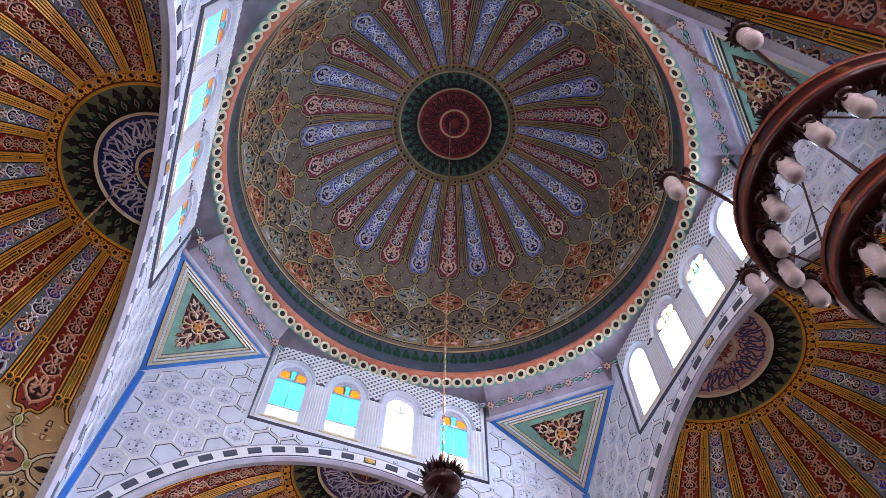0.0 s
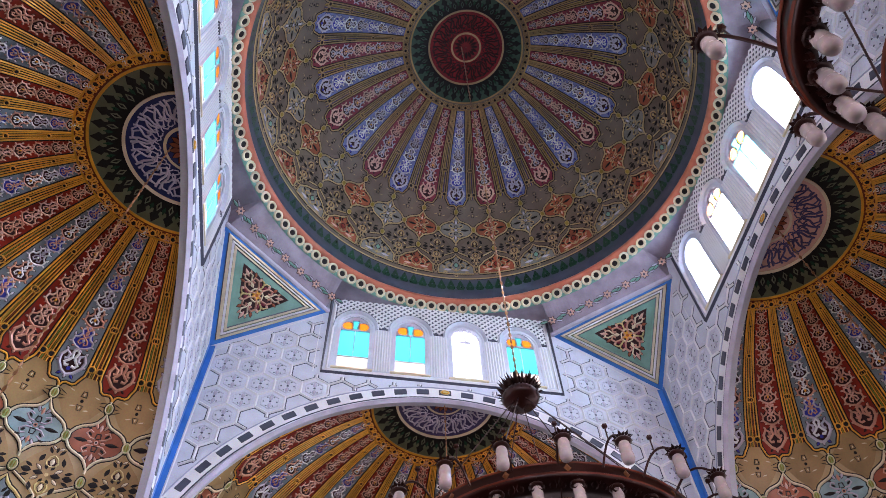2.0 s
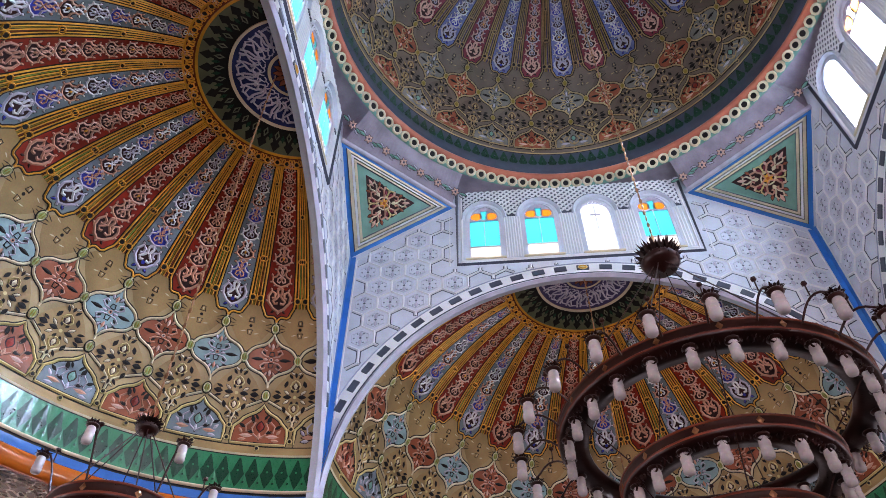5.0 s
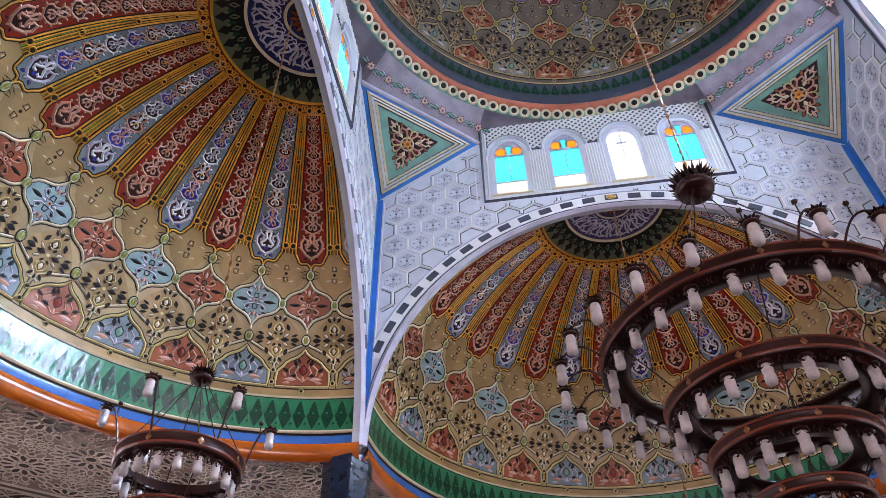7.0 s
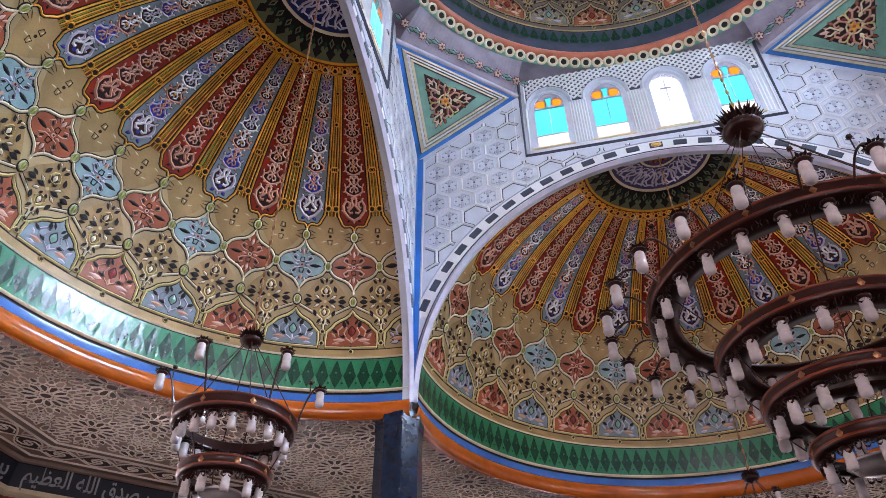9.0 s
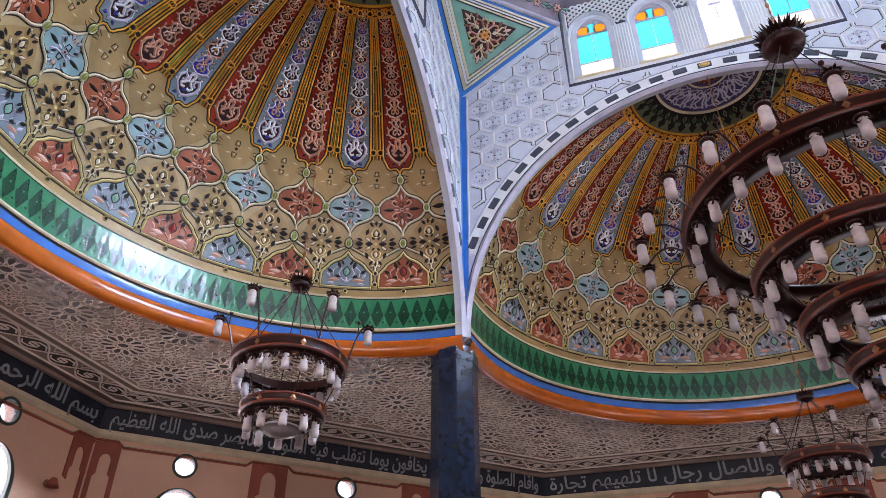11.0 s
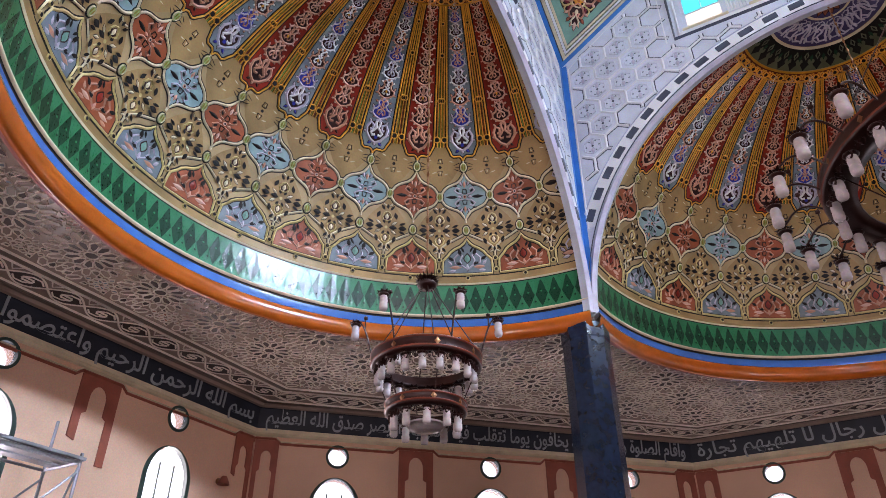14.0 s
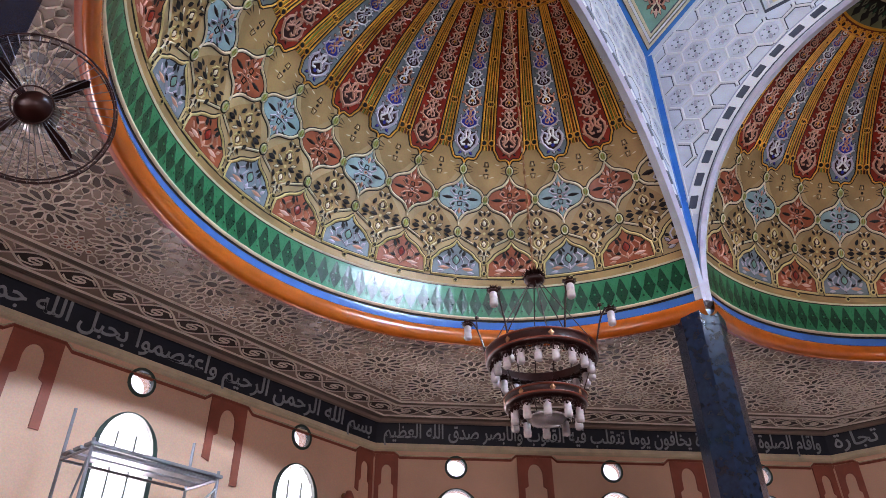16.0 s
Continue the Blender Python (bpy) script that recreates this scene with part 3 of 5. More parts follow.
def diamond_sheet(r, rz, p, ground, leafs, ink, cord="cream"):
    """Lobed lozenge cartouche with a dark spindle on each side and small boxed marks."""
    s = Sheet(r, rz)
    q = [(0, 35.1), (0.485 * p, 29.8), (0, 24.7), (-0.485 * p, 29.8)]
    edge = []
    for k in range(4):
        a, b = q[k], q[(k + 1) % 4]
        edge += ogee(a, b, 0.07 if k % 2 == 0 else -0.07, 8)[:-1]
    s.fan(edge, ground, 0.010)
    s.cord(edge, 0.082, "black", 0.011, 0.013, True)
    s.cord(edge, 0.044, cord, 0.018, 0.036, True)
    v0 = 29.8
    for sd in (-1, 1):
        s.leaf(*s.off(0, v0, sd * 0.12, 0), 90 - sd * 90, 0.24, 0.065, ink)
        s.leaf(*s.off(0, v0, sd * 0.05, 0), 90 - sd * 90, 0.10, 0.05, leafs[0])
        for up in (-1, 1):
            s.leaf(*s.off(0, v0, sd * 0.10, up * 0.09), 90 - sd * 50 if up > 0 else -90 + sd * 50, 0.09, 0.04, ink, 0.0302, 0.0302)
            s.cord([s.off(0, v0, sd * x, up * y) for x, y in ((0.03, 0.05), (0.12, 0.06), (0.19, 0.12), (0.15, 0.18), (0.09, 0.15))], 0.03, leafs[0], 0.014, 0.03)
            s.leaf(*s.off(0, v0, sd * 0.05, up * 0.21), 90 - sd * 25 if up > 0 else -90 + sd * 25, 0.12, 0.045, leafs[0])
            s.leaf(*s.off(0, v0, sd * 0.13, up * 0.2), 90 - sd * 80 if up > 0 else -90 + sd * 80, 0.09, 0.035, ink, 0.0302, 0.0302)
    for up in (-1, 1):
        s.cord([s.off(0, v0, x, up * y) for x, y in ((-0.045, 0.06), (0.045, 0.06), (0.03, 0.14), (-0.03, 0.14))], 0.022, ink, 0.016, 0.03, True)
        s.leaf(*s.off(0, v0, 0, up * 0.17), up * 90, 0.13, 0.055, leafs[1])
    s.disc(0, v0, 0.035, leafs[1], 0.03)
    s.disc(0, v0, 0.018, ink, 0.036)
    return s


def spray_sheet(r, rz, p, ink, leafs, ground="ochre"):
    """Cross-shaped spray between two knots: dark spindles along the band, a round scroll above and below."""
    s = Sheet(r, rz)
    v0 = 22.4
    s.fan([(0.44 * p, v0), (0.3 * p, v0 + 2.6), (0, v0 + 6.2), (-0.3 * p, v0 + 2.6), (-0.44 * p, v0), (-0.3 * p, v0 - 1.6), (0, v0 - 5.4), (0.3 * p, v0 - 1.6)], ground, 0.006)
    for sd in (-1, 1):
        for x, l, w in ((0.05, 0.16, 0.08), (0.23, 0.16, 0.10)):
            s.leaf(*s.off(0, v0, sd * x, 0), 90 - sd * 90, l, w, ink, 0.0302, 0.036)
        for up in (-1, 1):
            flip = lambda a: 90 - sd * a if up > 0 else -90 + sd * a
            s.leaf(*s.off(0, v0, sd * 0.10, up * 0.05), flip(55), 0.12, 0.045, leafs[0])
            s.leaf(*s.off(0, v0, sd * 0.24, up * 0.06), flip(70), 0.13, 0.05, ink, 0.0302, 0.0302)
            s.leaf(*s.off(0, v0, sd * 0.19, up * 0.16), flip(-20), 0.14, 0.07, ink, 0.0302, 0.0302)
            s.leaf(*s.off(0, v0, sd * 0.05, up * 0.32), flip(38), 0.12, 0.05, ink, 0.0302, 0.0302)
            s.leaf(*s.off(0, v0, sd * 0.03, up * 0.07), flip(28), 0.09, 0.05, ink, 0.0302, 0.0302)
            s.leaf(*s.off(0, v0, sd * 0.02, up * 0.40), flip(60), 0.09, 0.035, leafs[0])
            s.cord([s.off(0, v0, sd * x, up * y) for x, y in ((0, 0.12), (0.06, 0.13), (0.09, 0.19), (0.06, 0.26), (0.0, 0.30))], 0.03, leafs[1], 0.014, 0.034)
    for up in (-1, 1):
        s.disc(*s.off(0, v0, 0, up * 0.2), 0.07, "maroon", 0.012)
        s.leaf(*s.off(0, v0, 0, up * 0.14), up * 90, 0.12, 0.07, leafs[0])
        s.leaf(*s.off(0, v0, 0, up * 0.34), up * 90, 0.10, 0.045, ink, 0.0302, 0.0302)
    s.disc(0, v0, 0.03, leafs[1])
    return s


def knot_sheet(r, rz, p, a, b, eye="gold"):
    """Oval knots on the axis and at the side of a lozenge, where the cords cross."""
    s = Sheet(r, rz)
    for u, v in ((0, 22.4), (0, 36.2), (0.5 * p, 29.8)):
        s.disc(u, v, 0.085, "black", 0.02, n=12, squash=1.35)
        s.disc(u, v, 0.068, a, 0.03, 0.045, 12, 1.35)
        s.ring(u, v, 0.056, 0.02, b, 0.032, 0.05, 12, 1.35)
        for sd in (-1, 1):
            s.leaf(*s.off(u, v, sd * 0.02, -0.06), 90, 0.12, 0.024, "olive", 0.046, 0.05)
    s.cord(ogee((0, 24.0), (0, 24.9), 0, 2), 0.044, b)
    s.cord(ogee((0, 35.0), (0, 37.6), 0, 2), 0.044, b)
    return s


def cusp_sheet(r, rz, p, ground, leafs, ink, heart, cord="straw", link="cream"):
    """Lobed niche of the lowest row, with a bud between two winged scrolls."""
    s = Sheet(r, rz)
    rt = [(0, 12.6), (0.43 * p, 12.6), (0.44 * p, 14.4), (0.43 * p, 15.8), (0.34 * p, 16.9), (0.3 * p, 17.6), (0.22 * p, 18.3), (0.12 * p, 18.9), (0.05 * p, 19.6), (0, 20.5)]
    edge = rt + mirror(rt)[-2:0:-1]
    s.fan(edge, ground, 0.010)
    s.cord(edge, 0.085, "black", 0.011, 0.013, True)
    s.cord(edge, 0.044, cord, 0.018, 0.036, True)
    v0 = 14.6
    s.leaf(*s.off(0, v0, 0, 0.05), 90, 0.17, 0.11, heart, 0.02, 0.034)
    s.leaf(*s.off(0, v0, 0, -0.1), 90, 0.14, 0.06, leafs[0])
    for sd in (-1, 1):
        s.cord([s.off(0, v0, sd * x, y) for x, y in ((0.02, -0.06), (0.10, 0.0), (0.14, 0.1), (0.09, 0.2), (0.17, 0.22), (0.25, 0.14), (0.23, 0.04), (0.16, 0.06))], 0.036, leafs[0], 0.014, 0.034)
        for x, y, a, l, w in ((0.12, 0.18, 15, 0.16, 0.07), (0.09, 0.02, 75, 0.14, 0.06), (0.25, 0.1, 60, 0.13, 0.06), (0.05, 0.25, 30, 0.12, 0.045)):
            s.leaf(*s.off(0, v0, sd * x, y), 90 - sd * a, l, w, ink, 0.0302, 0.033)
        s.leaf(*s.off(0, v0, sd * 0.1, -0.03), 90 - sd * 90, 0.24, 0.085, leafs[1])
        s.leaf(*s.off(0, v0, sd * 0.2, -0.09), 90 - sd * 95, 0.15, 0.06, leafs[0])
        s.leaf(*s.off(0, v0, sd * 0.28, 0.0), 90 - sd * 40, 0.13, 0.055, leafs[0])
    # upright link between two niches, with two studs
    for vv in (13.4, 15.9):
        s.ring(0.5 * p, vv, 0.042, 0.026, cord, 0.016, 0.036, 8)
        s.disc(0.5 * p, vv, 0.03, "black", 0.03)
    s.ring(0, 11.75, 0.036, 0.024, cord, 0.02, 0.04, 8)
    s.disc(0, 11.75, 0.028, "black", 0.034)
    for sd in (-1, 1):
        s.cord([(u if sd < 0 else p - u, v) for u, v in ((0.5 * p, 15.4), (0.5 * p, 17.2), (0.46 * p, 18.6), (0.36 * p, 19.6), (0.2 * p, 20.6), (0.06 * p, 21.4))], 0.068, "black", 0.008, 0.010)
        s.cord([(u if sd < 0 else p - u, v) for u, v in ((0.5 * p, 15.4), (0.5 * p, 17.2), (0.46 * p, 18.6), (0.36 * p, 19.6), (0.2 * p, 20.6), (0.06 * p, 21.4))], 0.038, link)
    return s


def lozenge_sheet(r, rz, step, dark, light, lean, v0=3.6, v1=10.0):
    """One dark lozenge of the rim band with the light vase beside it."""
    s = Sheet(r, rz)
    s.lean = lean
    vm = (v0 + v1) / 2
    w = 0.47 * step
    s.fan([(0, v0 + 0.1), (w * 0.45, vm - 2.0), (w, vm - 0.3), (w * 0.7, vm + 0.5), (0.55 * w, vm + 1.3), (0.1 * w, v1 - 0.3), (-0.1 * w, v1 - 0.3), (-0.55 * w, vm + 1.3), (-w * 0.7, vm + 0.5), (-w, vm - 0.3), (-w * 0.45, vm - 2.0)], dark, 0.020, 0.022)
    s.disc(0, vm + 0.3, 0.020, light, 0.034, n=6)
    s.fan([(0.5 * step, v0 + 0.2), (0.5 * step + 0.36 * w, vm - 2.2), (0.5 * step + 0.16 * w, vm - 1.2), (0.5 * step, vm - 0.2), (0.5 * step - 0.16 * w, vm - 1.2), (0.5 * step - 0.36 * w, vm - 2.2)], light, 0.026, 0.03)
    s.disc(0.5 * step, vm - 2.0, 0.02, dark, 0.038, n=6)
    return s


def band(r, rz, v0, v1, h0, h1, n=128, a0=0.0, a1=360.0):
    """A ring band of a dome between two heights."""
    s = Sheet(r, rz)
    m = max(1, int((v1 - v0) / 3))
    vs = [v0 + (v1 - v0) * k / m for k in range(m + 1)]
    us = [a0 + (a1 - a0) * k / n for k in range(n + 1)]
    for k in range(m):
        s.strip([(u, vs[k]) for u in us], [(u, vs[k + 1]) for u in us], "x", h0 + (h1 - h0) * k / m, h0 + (h1 - h0) * (k + 1) / m)
    return s


def ornament(dome, m, r, rz, p, centre, count, half, pal):
    """All painted work of one dome. m: pose of its centre. Motifs number -count..count, or count in all for a full dome."""
    a0, a1 = (0, 180) if half else (0, 360)

    def ring_part(name, v0, v1, mat, h0=0.01, h1=0.01, label=""):
        s = band(r, rz, v0, v1, h0, h1, 64 if half else 128, a0, a1)
        return place(name, s.mesh(name), [mat], dome, label, m)

    for name, v0, v1, mat, h0, h1 in (("rim_band", 3.45, 10.1, pal["band"], 0.05 if half else 0.012, 0.012), ("rim_line", 10.1, 10.3, "black", 0.012, 0.012), ("rim_line", 10.3, 10.65, pal["link"], 0.018, 0.03),
                                      ("rim_line", 10.65, 11.2, pal["ground"], 0.012, 0.012), ("rim_line", 11.2, 12.1, pal["ground"], 0.010, 0.010), ("rim_line", 12.1, 12.3, "black", 0.012, 0.012),
                                      ("crown_ring", 70.0, 70.4, pal["gold"], 0.02, 0.03), ("crown_ring", 70.4, 72.3, pal["rust"], 0.012, 0.012), ("crown_ring", 72.3, 72.8, pal["gold"], 0.03, 0.03),
                                      ("leaf_ring", 72.8, 75.6, pal["moss"], 0.010, 0.010), ("leaf_ring", 75.6, 78.2, "black", 0.010, 0.010), ("crown_ring", 78.2, 78.8, pal["link"], 0.035, 0.02),
                                      ("medallion", 78.8, 89.9, pal["disc"], 0.008, 0.008)):
        ring_part(name, v0, v1, mat, h0, h1)

    kinds = []
    for tag, q in (("red", pal["a"]), ("blue", pal["b"])):
        kinds.append((petal_sheet(r, rz, p, q["petal"], q["edge"], q["leafs"], q["heart"]), diamond_sheet(r, rz, p, q["tile"], q["fine"], "black", pal["link"]),
                      cusp_sheet(r, rz, p, q["cusp"], q["fine"], "black", q["bud"], pal["cord"], pal["link"]), rib_sheet(r, rz, p, q["rib"], "black"), q))
    cell = cell_sheet(r, rz, p, pal["ground"], pal["cord"], pal["mark"], pal["bloom"])
    spray = spray_sheet(r, rz, p, "black", pal["spray"], pal["field"])
    knot = knot_sheet(r, rz, p, pal["loop"], pal["link"], pal["gold"])
    step = p / 4.5 if half else 360 / 126
    loz = lozenge_sheet(r, rz, step, pal["stone"], pal["band"], 0.038 if half else 0.0)
    leafy = Sheet(r, rz)
    lstep = 180 / 18 if half else 360 / 36
    leafy.fan([(0, 72.9), (lstep * 0.36, 74.4), (lstep * 0.2, 75.0), (lstep * 0.3, 75.9), (0, 77.0), (-lstep * 0.3, 75.9), (-lstep * 0.2, 75.0), (-lstep * 0.36, 74.4)], "black", 0.016, 0.022)
    leafy.cord([(0, 75.6), (lstep * 0.16, 76.5), (0, 77.4), (-lstep * 0.16, 76.5)], 0.028, pal["moss"], 0.022, 0.034, True)
    leafy.fan([(lstep * 0.5, 75.0), (lstep * 0.66, 76.0), (lstep * 0.5, 76.8), (lstep * 0.34, 76.0)], pal["dark"], 0.016, 0.02)
    bead = Sheet(r, rz)
    bead.ring(0, 71.0, 0.052, 0.026, pal["gold"], 0.018, 0.04, 8)
    bead.disc(0, 71.0, 0.034, "black", 0.03)
    for sd in (-1, 1):
        bead.cord([(sd * 1.0, 71.1), (sd * 1.5, 71.9), (sd * 2.4, 71.9), (sd * 2.9, 71.2), (sd * 2.4, 70.7), (sd * 1.7, 70.8)], 0.022, pal["gold"], 0.014, 0.034)
    # letters of the medallion, drawn as broad pen strokes
    stroke = Sheet(r, rz)
    for u, v, kind, z in ((0, 79.6, 0, 1.0), (4.5, 79.5, 0, 1.1), (9, 79.7, 1, 1.0), (15, 79.6, 2, 0.9), (20, 79.6, 0, 1.0), (24.5, 79.8, 1, 0.9), (12, 82.6, 2, 0.6), (2, 82.9, 1, 0.5), (22, 82.8, 2, 0.55)):
        shape = (((0, 0.0), (0.02, 0.12), (-0.01, 0.24), (0.02, 0.34), (0.08, 0.36)), ((-0.08, 0.1), (-0.04, 0.02), (0.06, 0.02), (0.10, 0.12), (0.02, 0.2), (-0.02, 0.3)), ((0.1, 0.28), (0.0, 0.32), (-0.07, 0.24), (0.02, 0.16), (0.09, 0.08), (0.0, 0.0), (-0.1, 0.03)))[kind]
        stroke.cord([stroke.off(u, v, x * z, y * z) for x, y in shape], 0.030 * z + 0.008, pal["ink"], 0.012, 0.028)
    stroke.disc(7, 83.0, 0.028, pal["ink"], 0.02, n=6)
    stroke.disc(17.5, 82.4, 0.026, pal["ink"], 0.02, n=6)
    rose = Sheet(r, rz)
    rose.leaf(0, 86.3, 90, 0.20, 0.08, pal["rose"], 0.016, 0.03)
    cache = {}

    def put(name, sheet, ang, tag):
        """A motif turned to its angle; at the open edge of a half dome it is cut."""
        cut = half and (ang < 12 or ang > 168)
        key = (name, tag) if not cut else (name, tag, ang)
        if key not in cache:
            if cut:
                ca, sa = math.cos(radians(ang)), math.sin(radians(ang))
                cache[key] = sheet.mesh(name, lambda c: c[0] * sa + c[1] * ca > 0.015)
            else:
                cache[key] = sheet.mesh(name)
            for k in sheet.mats:
                cache[key].materials.append(M[k])
        if len(cache[key].polygons) == 0:
            return None
        return place(name, cache[key], sheet.mats, dome, "", m @ turn_z(ang))

    rng = range(-count, count + 1) if half else range(count)
    for k in rng:
        ang = centre + p * k
        if half and not (-0.6 * p < ang < 180 + 0.6 * p):
            continue
        t = k % 2
        petal, dia, cusp, rib, q = kinds[t]
        put("petal_panel", petal, ang, t)
        put("lozenge_panel", dia, ang, t)
        put("niche_panel", cusp, ang, t)
        put("knot", knot, ang, 0)
        put("rib", rib, ang + p / 2, t)
        put("cell_panel", cell, ang + p / 2, 0)
        put("leaf_spray", spray, ang + p / 2, 0)
    n = int(180 / step) + 1 if half else round(360 / step)
    for k in range(n):
        put("rim_lozenge", loz, (k + 0.5) * step, 0)
    for k in range(round((180 if half else 360) / lstep)):
        put("crown_leaf", leafy, (k + 0.5) * lstep, 0)
    for k in range(30 if half else 60):
        put("crown_bead", bead, (k + 0.5) * 6, 0)
    for k in range(6 if half else 12):
        put("script_stroke", stroke, k * 30 + 3, 0)
    for k in range(8 if half else 16):
        put("rosette_petal", rose, (k + 0.5) * 22.5, 0)
    place("medallion_ring", band(r, rz, 85.3, 85.9, 0.02, 0.03, 48, a0, a1).mesh("medallion_ring"), [pal["link"]], dome, "", m)


PAL = dict(
    band="mint", gold="gold", rust="rust", crown="amber", dark="green", moss="moss", disc="ultramarine", ink="lilac", rose="terracotta", ground="ochre", field="ochre", spray=("cream", "straw"),
    cord="straw", link="cream", loop="lime", bloom="cream", mark="black", stone="green",
    a=dict(petal="red", edge="gold", leafs=("rosy", "pink", "rosy"), fine=("rosy", "pink"), heart="maroon", tile="terracotta", cusp="terracotta", bud="red", rib=("rust", "rust", "olive", "gold")),
    b=dict(petal="greyblue", edge="gold", leafs=("lilac", "rosy", "bright"), fine=("lilac", "rosy"), heart="cobalt", tile="pale", cusp="greyblue", bud="teal", rib=("rust", "olive", "fern", "gold")))
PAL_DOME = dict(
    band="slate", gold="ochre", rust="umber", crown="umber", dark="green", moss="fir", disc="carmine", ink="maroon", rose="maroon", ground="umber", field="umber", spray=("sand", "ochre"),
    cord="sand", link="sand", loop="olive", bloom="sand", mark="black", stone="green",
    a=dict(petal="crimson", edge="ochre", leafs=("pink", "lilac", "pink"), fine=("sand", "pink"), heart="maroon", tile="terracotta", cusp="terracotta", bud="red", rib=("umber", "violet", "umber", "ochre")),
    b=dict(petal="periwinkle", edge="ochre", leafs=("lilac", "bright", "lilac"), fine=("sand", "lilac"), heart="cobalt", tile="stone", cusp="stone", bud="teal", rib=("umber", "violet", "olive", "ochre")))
for k in range(4):
    # motifs of the four half domes do not start alike
    PAL["disc"], PAL["ink"] = (("violet", "lilac"), ("ultramarine", "lilac"), ("violet", "lilac"), ("pink", "violet"))[k]
    ornament(half_domes[k], pose(0, 0, ARCH_Z), A, A, PITCH, 90 + (6.0, -2.0, 0.0, 0.0)[k], 8, True, PAL)
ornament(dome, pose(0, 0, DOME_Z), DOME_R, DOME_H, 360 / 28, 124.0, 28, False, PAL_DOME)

# rim mouldings of the half domes
for k in range(4):
    h = half_domes[k]

    def rim(name, prof, mat, label=""):
        part(name, lathe(prof, 64, 0, 180), mat, h, label)

    rim("cornice", [(5.04, CEIL_Z - 0.10), (5.0, CEIL_Z - 0.13), (4.95, CEIL_Z - 0.13), (4.90, CEIL_Z - 0.08), (4.875, CEIL_Z), (4.87, CEIL_Z + 0.06), (4.885, CEIL_Z + 0.12), (4.93, CEIL_Z + 0.165), (4.98, CEIL_Z + 0.18)], "orange", "glossy orange cornice moulding")
    rim("cornice_foot", [(5.10, CEIL_Z - 0.005), (5.09, CEIL_Z - 0.09), (5.03, CEIL_Z - 0.125), (5.0, CEIL_Z - 0.12)], "brick", "red-brown foot of the cornice")
    rim("cornice_strip", [(4.985, CEIL_Z + 0.17), (4.975, CEIL_Z + 0.20), (4.965, CEIL_Z + 0.32)], "sky", "glossy blue strip above the cornice")
    rim("cornice_line", [(4.965, CEIL_Z + 0.32), (4.972, CEIL_Z + 0.345), (4.955, CEIL_Z + 0.36)], "black")
    rim("cornice_line", [(4.96, CEIL_Z + 0.36), (4.925, CEIL_Z + 0.375), (4.92, CEIL_Z + 0.40), (4.945, CEIL_Z + 0.415)], "cream")


# ---- flat relief: the same drawing tools on a wall or ceiling ----
class Flat(Sheet):
    """Sheet on a plane: u, v in metres, to_xyz gives the place."""

    def __init__(self, to_xyz):
        self.r, self.rz, self.v, self.f, self.i, self.mats = math.degrees(1), 1, [], [], [], []
        self.to_xyz = to_xyz

    def pt(self, u, v, h):
        self.v.append(self.to_xyz(u, v, h))
        return len(self.v) - 1

    def off(self, u, v, x, y):
        return u + x, v + y

    def cord(self, pts, w, mat, h0=0.012, h1=0.03, closed=False):
        n = len(pts)
        rows = []
        for k in range(n):
            p, q = pts[(k - 1) % n if closed else max(0, k - 1)], pts[(k + 1) % n if closed else min(n - 1, k + 1)]
            dx, dy = q[0] - p[0], q[1] - p[1]
            l = math.hypot(dx, dy) or 1
            ox, oy = -dy / l * w / 2, dx / l * w / 2
            u, v = pts[k]
            rows.append((self.pt(u + ox, v + oy, h0), self.pt(u, v, h1), self.pt(u - ox, v - oy, h0)))
        for k in range(n if closed else n - 1):
            a, b = rows[k], rows[(k + 1) % n]
            self.face((a[0], b[0], b[1], a[1]), mat)
            self.face((a[1], b[1], b[2], a[2]), mat)

    def put(self, name, parent, label="", keep=None, m=None):
        me = self.mesh(name, keep)
        return place(name, me, self.mats, parent, label, m)


def on_wall(u, v, h):
    return (u, A - h, v)


def arc(r, n=64, a0=0.0, a1=180.0):
    return [(r * math.cos(radians(a0 + (a1 - a0) * i / n)), ARCH_Z + r * math.sin(radians(a0 + (a1 - a0) * i / n))) for i in range(n + 1)]


def hexagon(cx, cz, r, n=6):
    return [(cx + r * math.sin(math.pi / 3 * i), cz + r * math.cos(math.pi / 3 * i)) for i in range(n)]


HEX = 0.31
hex_tile = Flat(lambda u, v, h: (u, -h, v))
hex_tile.ink = "shade"
hex_tile.fan(hexagon(0, 0, HEX * 0.93), "white", 0.008)
hex_tile.cord(hexagon(0, 0, HEX * 0.62), 0.03, "white", 0.01, 0.024, True)
hex_tile.leaf(0, 0.03, 90, 0.14, 0.06, "lilac", 0.012, 0.022)
hex_tile.leaf(0, -0.03, -90, 0.14, 0.06, "lilac", 0.012, 0.022)
hex_tile.disc(0, 0, 0.026, "slate", 0.02)
for a_ in range(6):
    hex_tile.disc(0.13 * math.cos(math.pi / 3 * a_), 0.13 * math.sin(math.pi / 3 * a_), 0.018, "slate", 0.014, n=6)
hex_me = hex_tile.mesh("hexagon_tile")
for kk in hex_tile.mats:
    hex_me.materials.append(M[kk])


